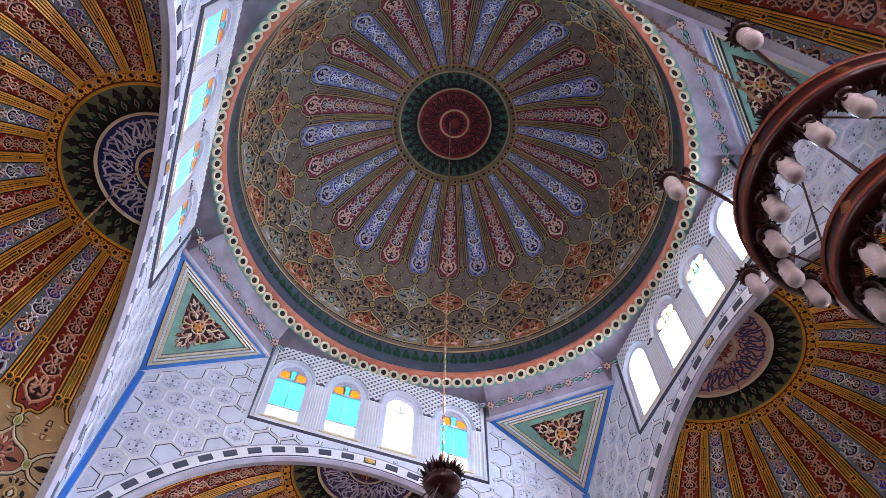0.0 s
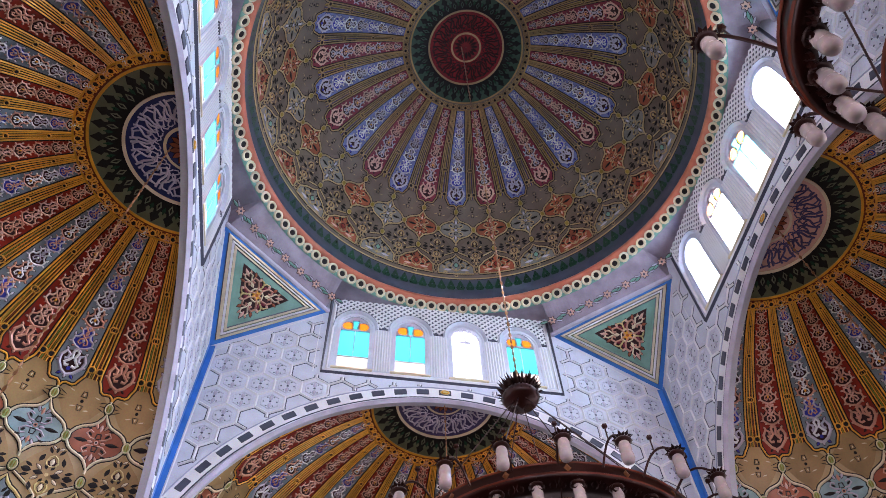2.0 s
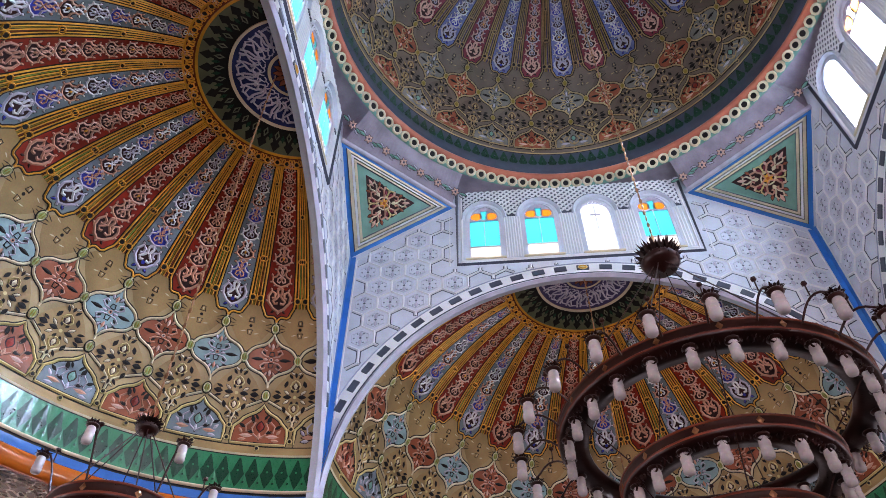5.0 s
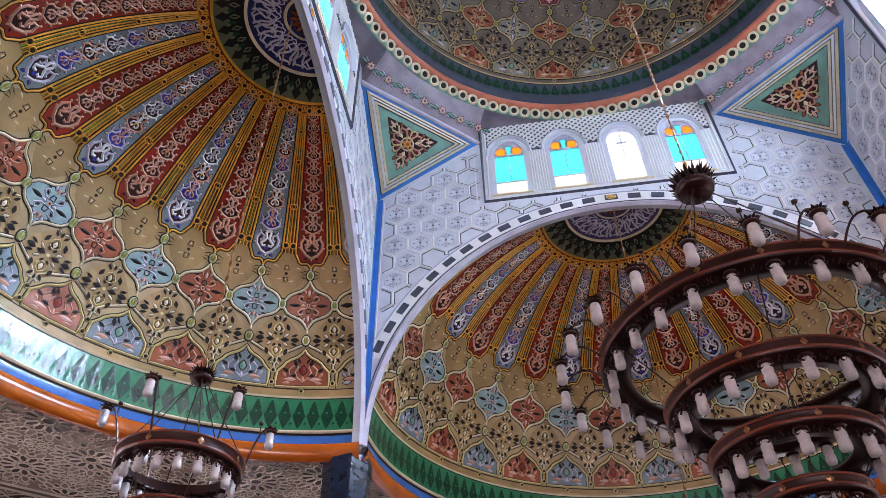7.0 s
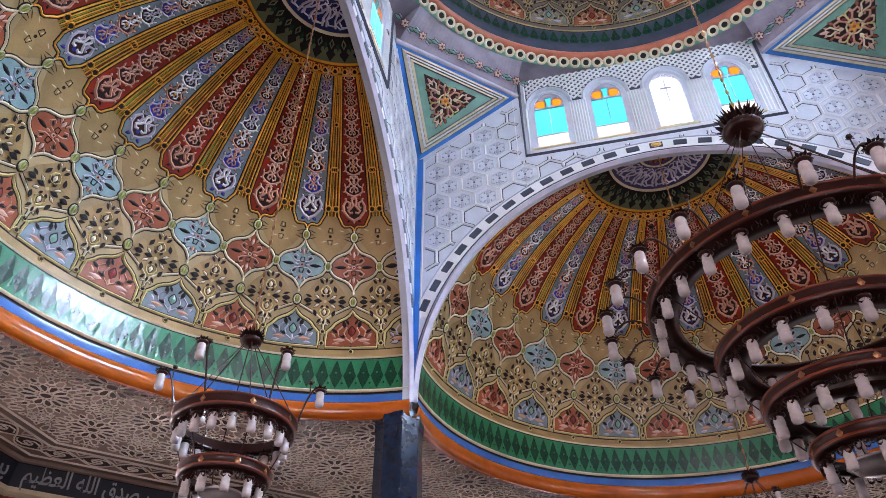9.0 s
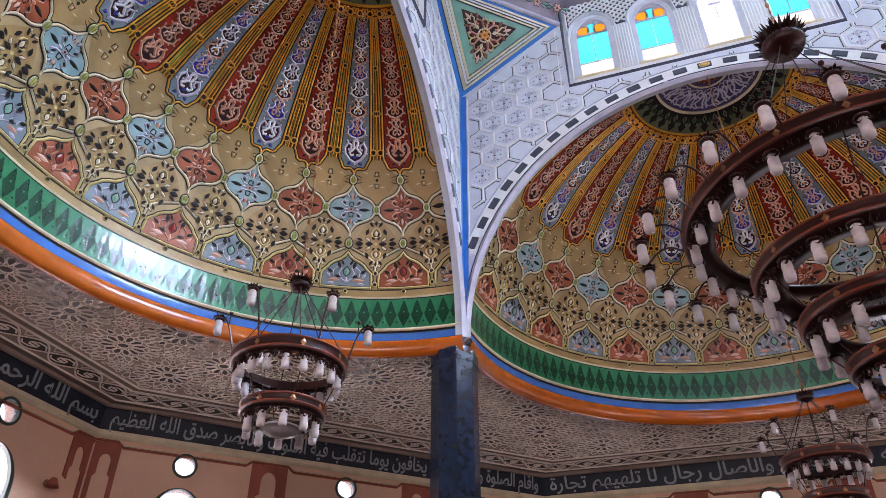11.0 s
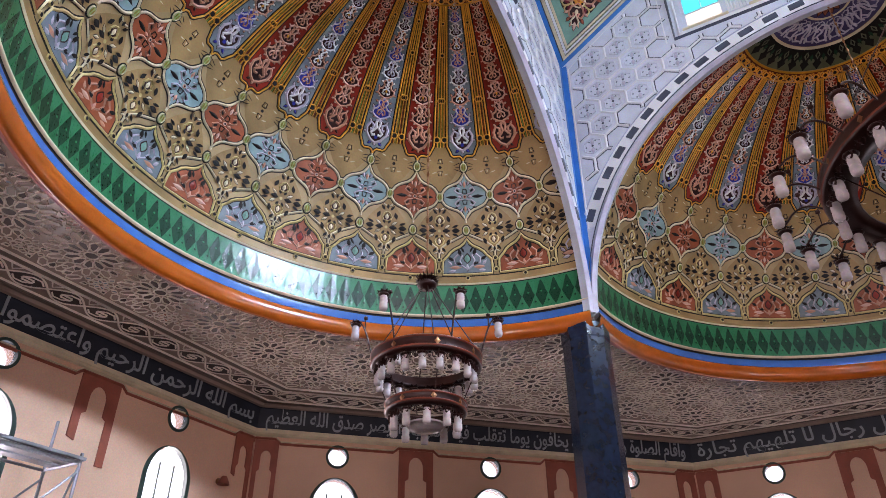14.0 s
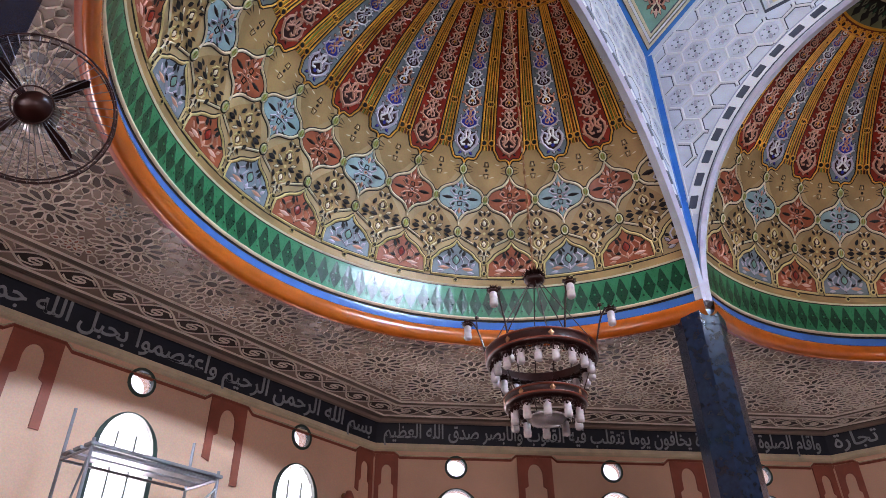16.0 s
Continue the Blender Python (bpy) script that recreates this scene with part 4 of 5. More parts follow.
def window_panel(k, wall, B):
    """The framed row of four windows over an arch."""
    pw = 2.62
    f = Flat(on_wall)
    top = 15.38
    f.cord([(-pw, top), (-pw, SILL_Z - 0.06), (pw, SILL_Z - 0.06), (pw, top)], 0.075, "slate", 0.0, 0.05)
    f.cord([(-pw + 0.1, top), (-pw + 0.1, SILL_Z + 0.03), (pw - 0.1, SILL_Z + 0.03), (pw - 0.1, top)], 0.11, "bright", 0.0, 0.035)
    f.put("panel_frame", wall, "slate blue frame moulding round the windows", m=None)
    zs = SILL_Z + 0.1 + WIN_H
    r = WIN_W / 2 + 0.09
    out = [(-pw + 0.13, zs + 0.02)]
    for x in DRUM_WIN:
        for i in range(13):
            a = math.pi * (1 - i / 12)
            out.append((x + r * math.cos(a), zs + 0.02 + r * math.sin(a) * (1 + 0.12 * math.sin(a))))
    out += [(pw - 0.13, zs + 0.02), (pw - 0.13, top), (-pw + 0.13, top)]
    part("lattice_ground", slab(out, [], 0.02, Matrix.Translation((0, A - 0.016, 0))), "slate", wall)
    lat = Flat(on_wall)
    d = 0.15

    def inside(u, v):
        if not (-pw + 0.14 < u < pw - 0.14 and zs + 0.04 < v < top):
            return False
        return all(math.hypot(u - x, (v - zs) / 1.1) > r + 0.02 for x in DRUM_WIN)

    n = int((2 * pw + 2) / d)
    for s in (1, -1):
        for i in range(-n, n):
            run = []
            for j in range(60):
                v = zs + j * 0.02
                u = i * d + s * (v - zs)
                if inside(u, v):
                    run.append((u, v))
                else:
                    if len(run) > 1:
                        lat.cord([run[0], run[-1]], 0.052, "bright", 0.02, 0.036)
                    run = []
            if len(run) > 1:
                lat.cord([run[0], run[-1]], 0.052, "bright", 0.02, 0.036)
    lat.put("lattice", wall, "white diagonal lattice over slate blue ground")
    for x in DRUM_WIN:
        hood = Flat(on_wall)
        pts = [(x + r * math.cos(math.pi * i / 16), zs + 0.02 + r * math.sin(math.pi * i / 16) * (1 + 0.12 * math.sin(math.pi * i / 16))) for i in range(17)]
        pts = [(x + r, zs - 0.05)] + pts + [(x - r, zs - 0.05)]
        hood.cord(pts, 0.10, "white", 0.0, 0.07)
        hood.cord([(u * 1.0, v + 0.055) for u, v in pts[2:-2]], 0.025, "slate", 0.03, 0.04)
        hood.put("hood_mould", wall)
    edges = [-pw + 0.15] + sum([[x - WIN_W / 2 - 0.03, x + WIN_W / 2 + 0.03] for x in DRUM_WIN], []) + [pw - 0.15]
    for i in range(0, len(edges), 2):
        x0, x1 = edges[i], edges[i + 1]
        if x1 - x0 < 0.12:
            continue
        pier = Flat(on_wall)
        m_ = max(2, int((x1 - x0) / 0.055))
        for j in range(m_):
            u = x0 + (x1 - x0) * (j + 0.5) / m_
            pier.cord([(u, SILL_Z + 0.1), (u, zs)], (x1 - x0) / m_ * 0.8, "bright", 0.004, 0.014)
        pier.put("fluted_pier", wall)


def drum_window(k, x, kind):
    """One arched window of the drum; kind: stained, half or clear."""
    turn = turn_z(90 * k)
    label = {"stained": "arched window with cyan, orange and cream stained glass", "half": "arched window with an orange top and clear glass", "clear": "arched window with plain bright glass"}[kind]
    w = tagged(new("window"), label, "window", "windows of the drum", "structure")
    w.matrix_basis = turn
    z0 = SILL_Z + 0.1
    bm, inner = frame_of(arch_pts(x, z0, WIN_W, WIN_H, pointed=0.1), 0.07, 0.08, A + 0.01)
    part("window_frame", bm, "white", w)
    part("window_sill", box(x - WIN_W / 2 - 0.04, A - 0.05, z0 - 0.05, x + WIN_W / 2 + 0.04, A + 0.1, z0 + 0.01, 0.01), "cream", w)
    hw = WIN_W / 2 - 0.06

    def pane(pts, mat):
        part("pane", plate(pts, A + 0.05), mat, w).visible_shadow = False

    def bar(x0, z0_, x1, z1):
        part("glazing_bar", box(x0, A + 0.03, z0_, x1, A + 0.07, z1), "white", w)

    zc = z0 + 0.42
    zt = z0 + WIN_H - 0.06
    if kind == "clear":
        pane(inner, "glass")
        bar(x - 0.008, z0 + 0.8, x + 0.008, z0 + WIN_H + 0.25)
        bar(x - 0.12, zt - 0.01, x + 0.12, zt + 0.01)
        return
    low, mid = ("milk", "cyan") if kind == "stained" else ("glass", "glass")
    pane([(x - hw, z0 + 0.06), (x + hw, z0 + 0.06), (x + hw, zc), (x - hw, zc)], low)
    pane([(x - hw, zc + 0.02), (x - 0.012, zc + 0.02), (x - 0.012, zt), (x - hw, zt)], mid)
    pane([(x + 0.012, zc + 0.02), (x + hw, zc + 0.02), (x + hw, zt), (x + 0.012, zt)], mid)
    bar(x - hw, zc, x + hw, zc + 0.02)
    bar(x - 0.012, zc, x + 0.012, zt)
    part("window_head", slab([(x + hw, zt)] + [(x + (hw + 0.02) * math.cos(math.pi * i / 14), zt + 0.02 + (hw + 0.12) * math.sin(math.pi * i / 14)) for i in range(15)] + [(x - hw, zt)],
                             [ring_pts(x - 0.17, zt + 0.17, 0.135, 14), ring_pts(x + 0.17, zt + 0.17, 0.135, 14), [(x - 0.05, zt + 0.06), (x + 0.05, zt + 0.06), (x + 0.085, zt + 0.36), (x - 0.085, zt + 0.36)]],
                             0.03, Matrix.Translation((0, A + 0.035, 0))), "lilac", w)
    pane(ring_pts(x - 0.17, zt + 0.17, 0.13, 14), "honey")
    pane(ring_pts(x + 0.17, zt + 0.17, 0.13, 14), "honey")
    pane([(x - 0.05, zt + 0.06), (x + 0.05, zt + 0.06), (x + 0.085, zt + 0.36), (x - 0.085, zt + 0.36)], "cyan" if kind == "stained" else "milk")


KINDS = (("stained", "stained", "clear", "stained"), ("stained",) * 4, ("clear",) * 4, ("clear", "half", "stained", "clear"))
for k in range(4):
    B = BX if k % 2 == 0 else BY
    wall = bpy.data.objects["wall_%s" % SIDES[k]]
    turn = turn_z(90 * k)
    window_panel(k, wall, B)
    for x, kind in zip(DRUM_WIN, KINDS[k]):
        drum_window(k, x, kind)
    # arch mouldings
    mould = Flat(on_wall)
    mould.cord(arc(ARCH_R + 0.03), 0.12, "lilac", -0.01, 0.055)
    mould.cord(arc(ARCH_R + 0.105), 0.025, "slate", 0.004, 0.02)
    mould.put("arch_mould", wall, "lilac round moulding along the arch")
    bandw = Flat(on_wall)
    bandw.strip(arc(ARCH_R + 0.12), arc(ARCH_R + 0.37), "bright", 0.006)
    bandw.cord(arc(ARCH_R + 0.385), 0.03, "shade", 0.004, 0.022)
    bandw.put("arch_band", wall, keep=lambda c: abs(c[0]) < A - 0.005)
    check = None
    for i in range(31):
        a = 12 + 156 * i / 30
        rr = ARCH_R + 0.25
        if abs(rr * math.cos(radians(a))) > A - 0.16:
            continue
        if check is None:
            bm = box(-0.13, -0.02, -0.07, 0.13, 0.01, 0.07, 0.006)
            check = bpy.data.meshes.new("check_block")
            bm.to_mesh(check)
            bm.free()
            check.materials.append(M["slate"])
        ob = place("check_block", check, ["slate"], wall)
        ob.matrix_basis = Matrix.Translation((rr * math.cos(radians(a)), A - 0.004, ARCH_Z + rr * math.sin(radians(a)))) @ Matrix.Rotation(-radians(a - 90), 4, "Y")
    # star-shaped key mark at the crown
    key = Flat(on_wall)
    key.disc(0, ARCH_Z + ARCH_R + 0.25, 0.11, "straw", 0.03, 0.04, 10, 0.6)
    key.ring(0, ARCH_Z + ARCH_R + 0.25, 0.07, 0.03, "gold", 0.03, 0.05, 10, 0.6)
    key.put("crown_mark", wall)
    # corner lines
    line = Flat(on_wall)
    for s in (-1, 1):
        line.strip([(s * (A - 0.002), ARCH_Z + 0.6), (s * (A - 0.002), TRI_Z + 0.02)], [(s * (A - 0.10), ARCH_Z + 0.6), (s * (A - 0.13), TRI_Z + 0.02)], "azure", 0.012)
        line.cord([(s * (A - 0.13), ARCH_Z + 1.7), (s * (A - 0.16), TRI_Z - 0.1), (s * (B + 0.12), DRUM_Z - 0.1), (s * (B + 0.12), SILL_Z - 0.1)], 0.035, "bright", 0.01, 0.02)
    line.put("corner_line", wall, "bright blue corner stripe with a white edge")

    def in_field(u, v, g=0.0):
        if math.hypot(u, v - ARCH_Z) < ARCH_R + 0.40 + g or abs(u) > A - 0.17 - g:
            return False
        if abs(u) < 2.72 + g and v > SILL_Z - 0.16 - g:
            return False
        lim = TRI_Z + (A - abs(u)) / (A - B) * (DRUM_Z - TRI_Z) - 0.14 - g * 1.2
        return v < lim and v < 14.9

    net = Flat(on_wall)
    sx_, sz_ = HEX * math.sqrt(3), HEX * 1.5
    for i in range(-9, 10):
        for j in range(-1, 16):
            cx, cz = (i + 0.5 * (j % 2)) * sx_, 8.6 + j * sz_
            hx = hexagon(cx, cz, HEX)
            for q in range(3):
                p0, p1 = hx[q], hx[q + 1]
                seg = [(p0[0] + (p1[0] - p0[0]) * t / 6, p0[1] + (p1[1] - p0[1]) * t / 6) for t in range(7)]
                run = [p for p in seg if in_field(*p)]
                if len(run) > 1:
                    net.cord(run, 0.095, "slate", 0.006, 0.008)
                    net.cord(run, 0.055, "bright", 0.010, 0.036)
            if all(in_field(*p) for p in hexagon(cx, cz, HEX * 0.95)):
                ob = place("hexagon_tile", hex_me, hex_tile.mats, wall)
                ob.matrix_basis = Matrix.Translation((cx, A, cz))
    net.put("hexagon_net", wall, "white raised hexagon lines on blue-grey plaster")

# ---- dome ring ----
part("ring_moulding", lathe([(5.0, 15.50), (4.93, 15.47), (4.87, 15.47), (4.82, 15.485), (4.78, 15.52), (4.765, 15.56), (4.775, 15.60), (4.80, 15.64), (4.85, 15.69)], 128), "salmon", dome, "salmon red ring moulding under the dome")
part("ring_groove", lathe([(4.85, 15.68), (4.825, 15.72), (4.82, 15.85), (4.80, 16.0)], 128), "slate", dome, "dark grey groove band above the ring")
tor = lathe([(0.095 + 0.035 * math.cos(radians(a)), 0.035 * math.sin(radians(a))) for a in range(0, 361, 60)], 10)
bead_me = bpy.data.meshes.new("ring_bead")
tor.to_mesh(bead_me)
tor.free()
bead_me.materials.append(M["cream"])
hole = lathe([(0.0, 0.0), (0.08, 0.0)], 10)
hole_me = bpy.data.meshes.new("bead_hole")
hole.to_mesh(hole_me)
hole.free()
hole_me.materials.append(M["black"])
part("bead_strip", lathe([(5.03, 15.33), (4.965, 15.345), (4.91, 15.47), (4.93, 15.52)], 128), "teal", dome, "grey-green strip behind the pierced beads")
for i in range(120):
    m_ = turn_z(3 * i) @ pose(4.925, 0, 15.41, 0, -128, 0)
    place("ring_bead", bead_me, ["cream"], dome, "", m_)
    place("bead_hole", hole_me, ["black"], dome, "", m_ @ pose(0, 0, 0.012))
# small flowers on the drum band
soffit = bpy.data.objects["drum_soffit"]
fl = Flat(lambda u, v, h: (u, v, -h))
fl.flower(0, 0, 0.10, "pink", "slate", 6)
for a_ in (0, 180):
    fl.leaf(0, 0, a_, 0.2, 0.06, "teal", start=0.1)
    fl.leaf(0, 0, a_ + 18, 0.16, 0.04, "lilac", start=0.1)
fl_me = fl.mesh("drum_flower")
for kk in fl.mats:
    fl_me.materials.append(M[kk])
for k in range(4):
    base = 45 + 90 * k
    for j in range(-3, 4):
        a = base + j * 5.2
        p = oct_at(radians(a))
        t = 0.42
        r_ = p.length * (1 - t) + 5.0 * t
        if p.length - 5.0 < 0.25:
            continue
        z = DRUM_Z * (1 - t) + 15.36 * t
        sl = math.degrees(math.atan2(15.36 - DRUM_Z, max(0.1, p.length - 5.0)))
        place("drum_flower", fl_me, fl.mats, soffit, "", turn_z(a) @ pose(r_, 0, z - 0.02, 0, sl, 0) @ pose(0, 0, 0, 0, 0, 90))
for k in range(4):
    sx, sy = ((1, 1), (-1, 1), (-1, -1), (1, -1))[k]
    part("drum_edge", rod((sx * BX, sy * A, DRUM_Z + 0.03), (sx * A, sy * BY, DRUM_Z + 0.03), 0.06), "lilac", soffit)

# arabesques of the corner panels
k = 0
for tri in [o for o in bpy.data.objects if o.name.startswith("corner_panel")]:
    sx, sy = ((1, 1), (-1, 1), (-1, -1), (1, -1))[k]
    k += 1
    p = [Vector((sx * A, sy * A, TRI_Z)), Vector((sx * BX, sy * A, DRUM_Z)), Vector((sx * A, sy * BY, DRUM_Z))]
    c = (p[0] + p[1] + p[2]) / 3
    n = (p[1] - p[0]).cross(p[2] - p[0]).normalized()
    n = -n if n.dot(c) > 0 else n
    ex = (p[2] - p[1]).normalized()
    ey = n.cross(ex)
    if ey.z < 0:
        ey = -ey
    s = Flat(lambda u, v, h: tuple(c + ex * u * 0.88 + ey * (v * 0.84 - 0.02) + n * (h + 0.004)))
    s.fan([(0.70 * math.cos(radians(a)) * k_, 0.70 * math.sin(radians(a)) * k_) for a, k_ in ((270, 1.05), (300, 0.58), (330, 0.62), (0, 0.72), (30, 1.25), (60, 0.72), (90, 0.5), (120, 0.72), (150, 1.25), (180, 0.72), (210, 0.62), (240, 0.58))], "maroon", 0.003)
    for a in (270, 30, 150):
        P = lambda along, side: (along * math.cos(radians(a)) - side * math.sin(radians(a)), along * math.sin(radians(a)) + side * math.cos(radians(a)))
        for sd in (-1, 1):
            s.cord([P(*q_) for q_ in ((0.06, 0), (0.16, sd * 0.14), (0.30, sd * 0.20), (0.42, sd * 0.14), (0.38, sd * 0.05), (0.30, sd * 0.08))], 0.06, "rosy", 0.006, 0.04)
            s.cord([P(*q_) for q_ in ((0.22, 0), (0.38, sd * 0.02), (0.50, sd * 0.10), (0.60, sd * 0.07), (0.58, sd * 0.02))], 0.045, "cream", 0.006, 0.035)
            s.cord([P(*q_) for q_ in ((0.10, sd * 0.10), (0.12, sd * 0.24), (0.22, sd * 0.32), (0.32, sd * 0.28))], 0.04, "straw", 0.006, 0.03)
            s.leaf(*P(0.42, sd * 0.14), a + sd * 35, 0.14, 0.07, "terracotta")
            s.leaf(*P(0.28, sd * 0.20), a + sd * 60, 0.12, 0.07, "pink")
            s.leaf(*P(0.14, sd * 0.18), a + sd * 20, 0.14, 0.08, "crimson")
            s.leaf(*P(0.52, sd * 0.07), a + sd * 20, 0.14, 0.05, "rosy")
        s.leaf(*P(0.5, 0), a, 0.24, 0.08, "pink")
        s.leaf(*P(0.2, 0), a, 0.18, 0.10, "cream")
        s.disc(*P(0.34, 0), 0.05, "crimson", 0.02)
    s.flower(0, 0, 0.16, "gold", "amber", 6)
    s.ring(0, 0, 0.17, 0.04, "cream")
    s.put("arabesque", tri, "rose and gold carved arabesque")

# ---- flat ceiling: star rosettes, lace border ----
def lobed_out(x, y, g=0.0):
    """True outside the opening under the domes, by g metres."""
    if abs(x) < A + g and abs(y) < A + g:
        if abs(x) < A and abs(y) < A:
            return False
    return all(math.hypot(x - cx, y - cy) > A + g for cx, cy in ((A, 0), (-A, 0), (0, A), (0, -A)))


def to_wall(x, y):
    """Distance to the nearest outer wall."""
    return min(APO - (x * math.cos(radians(45 * i)) + y * math.sin(radians(45 * i))) for i in range(8))


on_ceiling = lambda u, v, h: (u, v, CEIL_Z - h)
stars = Flat(on_ceiling)
GX, GY = 1.19, 1.27
for i in range(-1, 20):
    for j in range(-10, 11):
        cx, cy = -10.6 + i * GX, 0.64 + j * GY
        if not (lobed_out(cx, cy, -0.8) and to_wall(cx, cy) > 0.5):
            continue
        ok = lambda pts: all(lobed_out(x, y, 0.10) and to_wall(x, y) > 1.27 for x, y in pts)

        def line(pts, w=0.024, closed=False):
            if ok(pts):
                stars.cord(pts, w, "ivory", 0.004, 0.020, closed)

        def slot(pts, mat, w=0.028):
            if ok(pts):
                stars.fan(pts, mat, 0.003)
                stars.cord(pts, w, "ivory", 0.004, 0.020, True)

        slot([(cx + 0.10 * math.cos(math.pi / 6 * q), cy + 0.10 * math.sin(math.pi / 6 * q)) for q in range(12)], "bark")
        for q in range(12):
            a = math.pi / 6 * q
            P = lambda r_, d_: (cx + r_ * math.cos(a + d_), cy + r_ * math.sin(a + d_))
            slot([P(0.13, 0), P(0.20, 0.23), P(0.33, 0.20), P(0.40, 0), P(0.33, -0.20), P(0.20, -0.23)], "bark", 0.028)
            slot([P(0.39, 0), P(0.45, 0.14), P(0.60, 0.09), P(0.645, 0), P(0.60, -0.09), P(0.45, -0.14)], "ceiling", 0.024)
            slot([P(0.44, 0.17), P(0.52, 0.16), P(0.60, math.pi / 12), P(0.52, math.pi / 6 - 0.16), P(0.44, math.pi / 6 - 0.17)], "bark" if q % 2 else "umber", 0.018)
            line([P(0.45, 0.14), P(0.40, math.pi / 12), P(0.45, math.pi / 6 - 0.14)], 0.022)
        # eight-pointed stars between four rosettes
        mx, my = cx + GX / 2, cy + GY / 2
        tint = ("greyblue", "umber", "terracotta")[(i + 2 * j) % 3]
        for q in range(8):
            a = math.pi / 4 * q
            P = lambda r_, d_: (mx + r_ * math.cos(a + d_), my + r_ * math.sin(a + d_))
            slot([P(0.04, 0), P(0.10, 0.36), P(0.17, 0), P(0.10, -0.36)], tint, 0.022)
            slot([P(0.19, 0), P(0.24, 0.2), P(0.31, 0), P(0.24, -0.2)], "bark" if q % 2 else tint, 0.022)
            line([P(0.17, 0), P(0.20, math.pi / 8), P(0.17, math.pi / 4)], 0.022)
for i in range(8):
    a = radians(45 * i)
    ex_, ey_ = Vector((-math.sin(a), math.cos(a))), Vector((math.cos(a), math.sin(a)))
    W = lambda s_, d_: tuple(ey_ * (APO - d_) + ex_ * s_)
    tn = math.tan(radians(22.5))
    for d_, w, mat in ((1.22, 0.05, "ivory"), (1.12, 0.09, "umber"), (1.02, 0.04, "ivory"), (0.42, 0.04, "ivory"), (0.34, 0.08, "umber"), (0.12, 0.12, "brick")):
        q = (APO - d_) * tn
        stars.cord([W(-q, d_), W(q, d_)], w, mat, 0.0, 0.03)
    n = 15
    q = (APO - 0.72) * tn
    for j in range(n):
        s_ = -q + 2 * q * (j + 0.5) / n
        hw = q / n
        stars.fan([W(s_ + hw * x, 0.72 + y) for x, y in ((-0.95, 0), (-0.5, 0.2), (0.5, 0.2), (0.95, 0), (0.5, -0.2), (-0.5, -0.2))], "bark", 0.002)
        for sd in (-1, 1):
            stars.cord([W(s_ + hw * (-1 + 2 * t / 10), 0.72 + sd * 0.24 * math.sin(math.pi * t / 10)) for t in range(11)], 0.04, "ivory", 0.004, 0.02)
            stars.cord([W(s_ + sd * hw * x, 0.72 + sd * y) for x, y in ((-0.75, 0.02), (-0.45, 0.13), (0.0, 0.13), (0.3, 0.04), (0.2, -0.05), (-0.05, -0.03))], 0.036, "ivory", 0.004, 0.02)
            stars.cord([W(s_ + sd * hw * (1 + x), 0.72 + y) for x, y in ((-0.3, 0.27), (0.0, 0.12), (0.3, 0.27))], 0.03, "ivory", 0.004, 0.018)
        stars.cord([W(s_ + 0.1 * math.cos(math.pi * t / 4), 0.72 + 0.05 * math.sin(math.pi * t / 4)) for t in range(8)], 0.03, "ivory", 0.004, 0.02, True)
me = stars.mesh("ceiling_relief")
rel = place("ceiling_relief", me, stars.mats, ceiling, "ivory carved star rosettes and lace border")

# ---- frieze with script, string course, pilasters ----
FORMS = {"ا": "\uFE8D\uFE8E", "ب": "\uFE8F\uFE90\uFE91\uFE92", "ت": "\uFE95\uFE96\uFE97\uFE98", "ج": "\uFE9D\uFE9E\uFE9F\uFEA0", "ح": "\uFEA1\uFEA2\uFEA3\uFEA4", "خ": "\uFEA5\uFEA6\uFEA7\uFEA8",
         "د": "\uFEA9\uFEAA", "ذ": "\uFEAB\uFEAC", "ر": "\uFEAD\uFEAE", "س": "\uFEB1\uFEB2\uFEB3\uFEB4", "ص": "\uFEB9\uFEBA\uFEBB\uFEBC", "ظ": "\uFEC5\uFEC6\uFEC7\uFEC8", "ع": "\uFEC9\uFECA\uFECB\uFECC",
         "غ": "\uFECD\uFECE\uFECF\uFED0", "ف": "\uFED1\uFED2\uFED3\uFED4", "ق": "\uFED5\uFED6\uFED7\uFED8", "ك": "\uFED9\uFEDA\uFEDB\uFEDC", "ل": "\uFEDD\uFEDE\uFEDF\uFEE0", "م": "\uFEE1\uFEE2\uFEE3\uFEE4",
         "ن": "\uFEE5\uFEE6\uFEE7\uFEE8", "ه": "\uFEE9\uFEEA\uFEEB\uFEEC", "و": "\uFEED\uFEEE", "ي": "\uFEF1\uFEF2\uFEF3\uFEF4", "ة": "\uFE93\uFE94", "ش": "\uFEB5\uFEB6\uFEB7\uFEB8", "ز": "\uFEAF\uFEB0", "ء": "\uFE80\uFE80"}


def joined(text):
    """Joined letter forms, in the order in which they are drawn from left to right."""
    out = []
    for i, ch in enumerate(text):
        f = FORMS.get(ch)
        if not f:
            out.append(ch)
            continue
        before = i > 0 and len(FORMS.get(text[i - 1], "")) == 4
        after = i + 1 < len(text) and text[i + 1] in FORMS and len(f) == 4
        out.append(f[{(False, False): 0, (True, False): 1, (False, True): 2, (True, True): 3}[(before, after)]])
    return "".join(reversed(out))


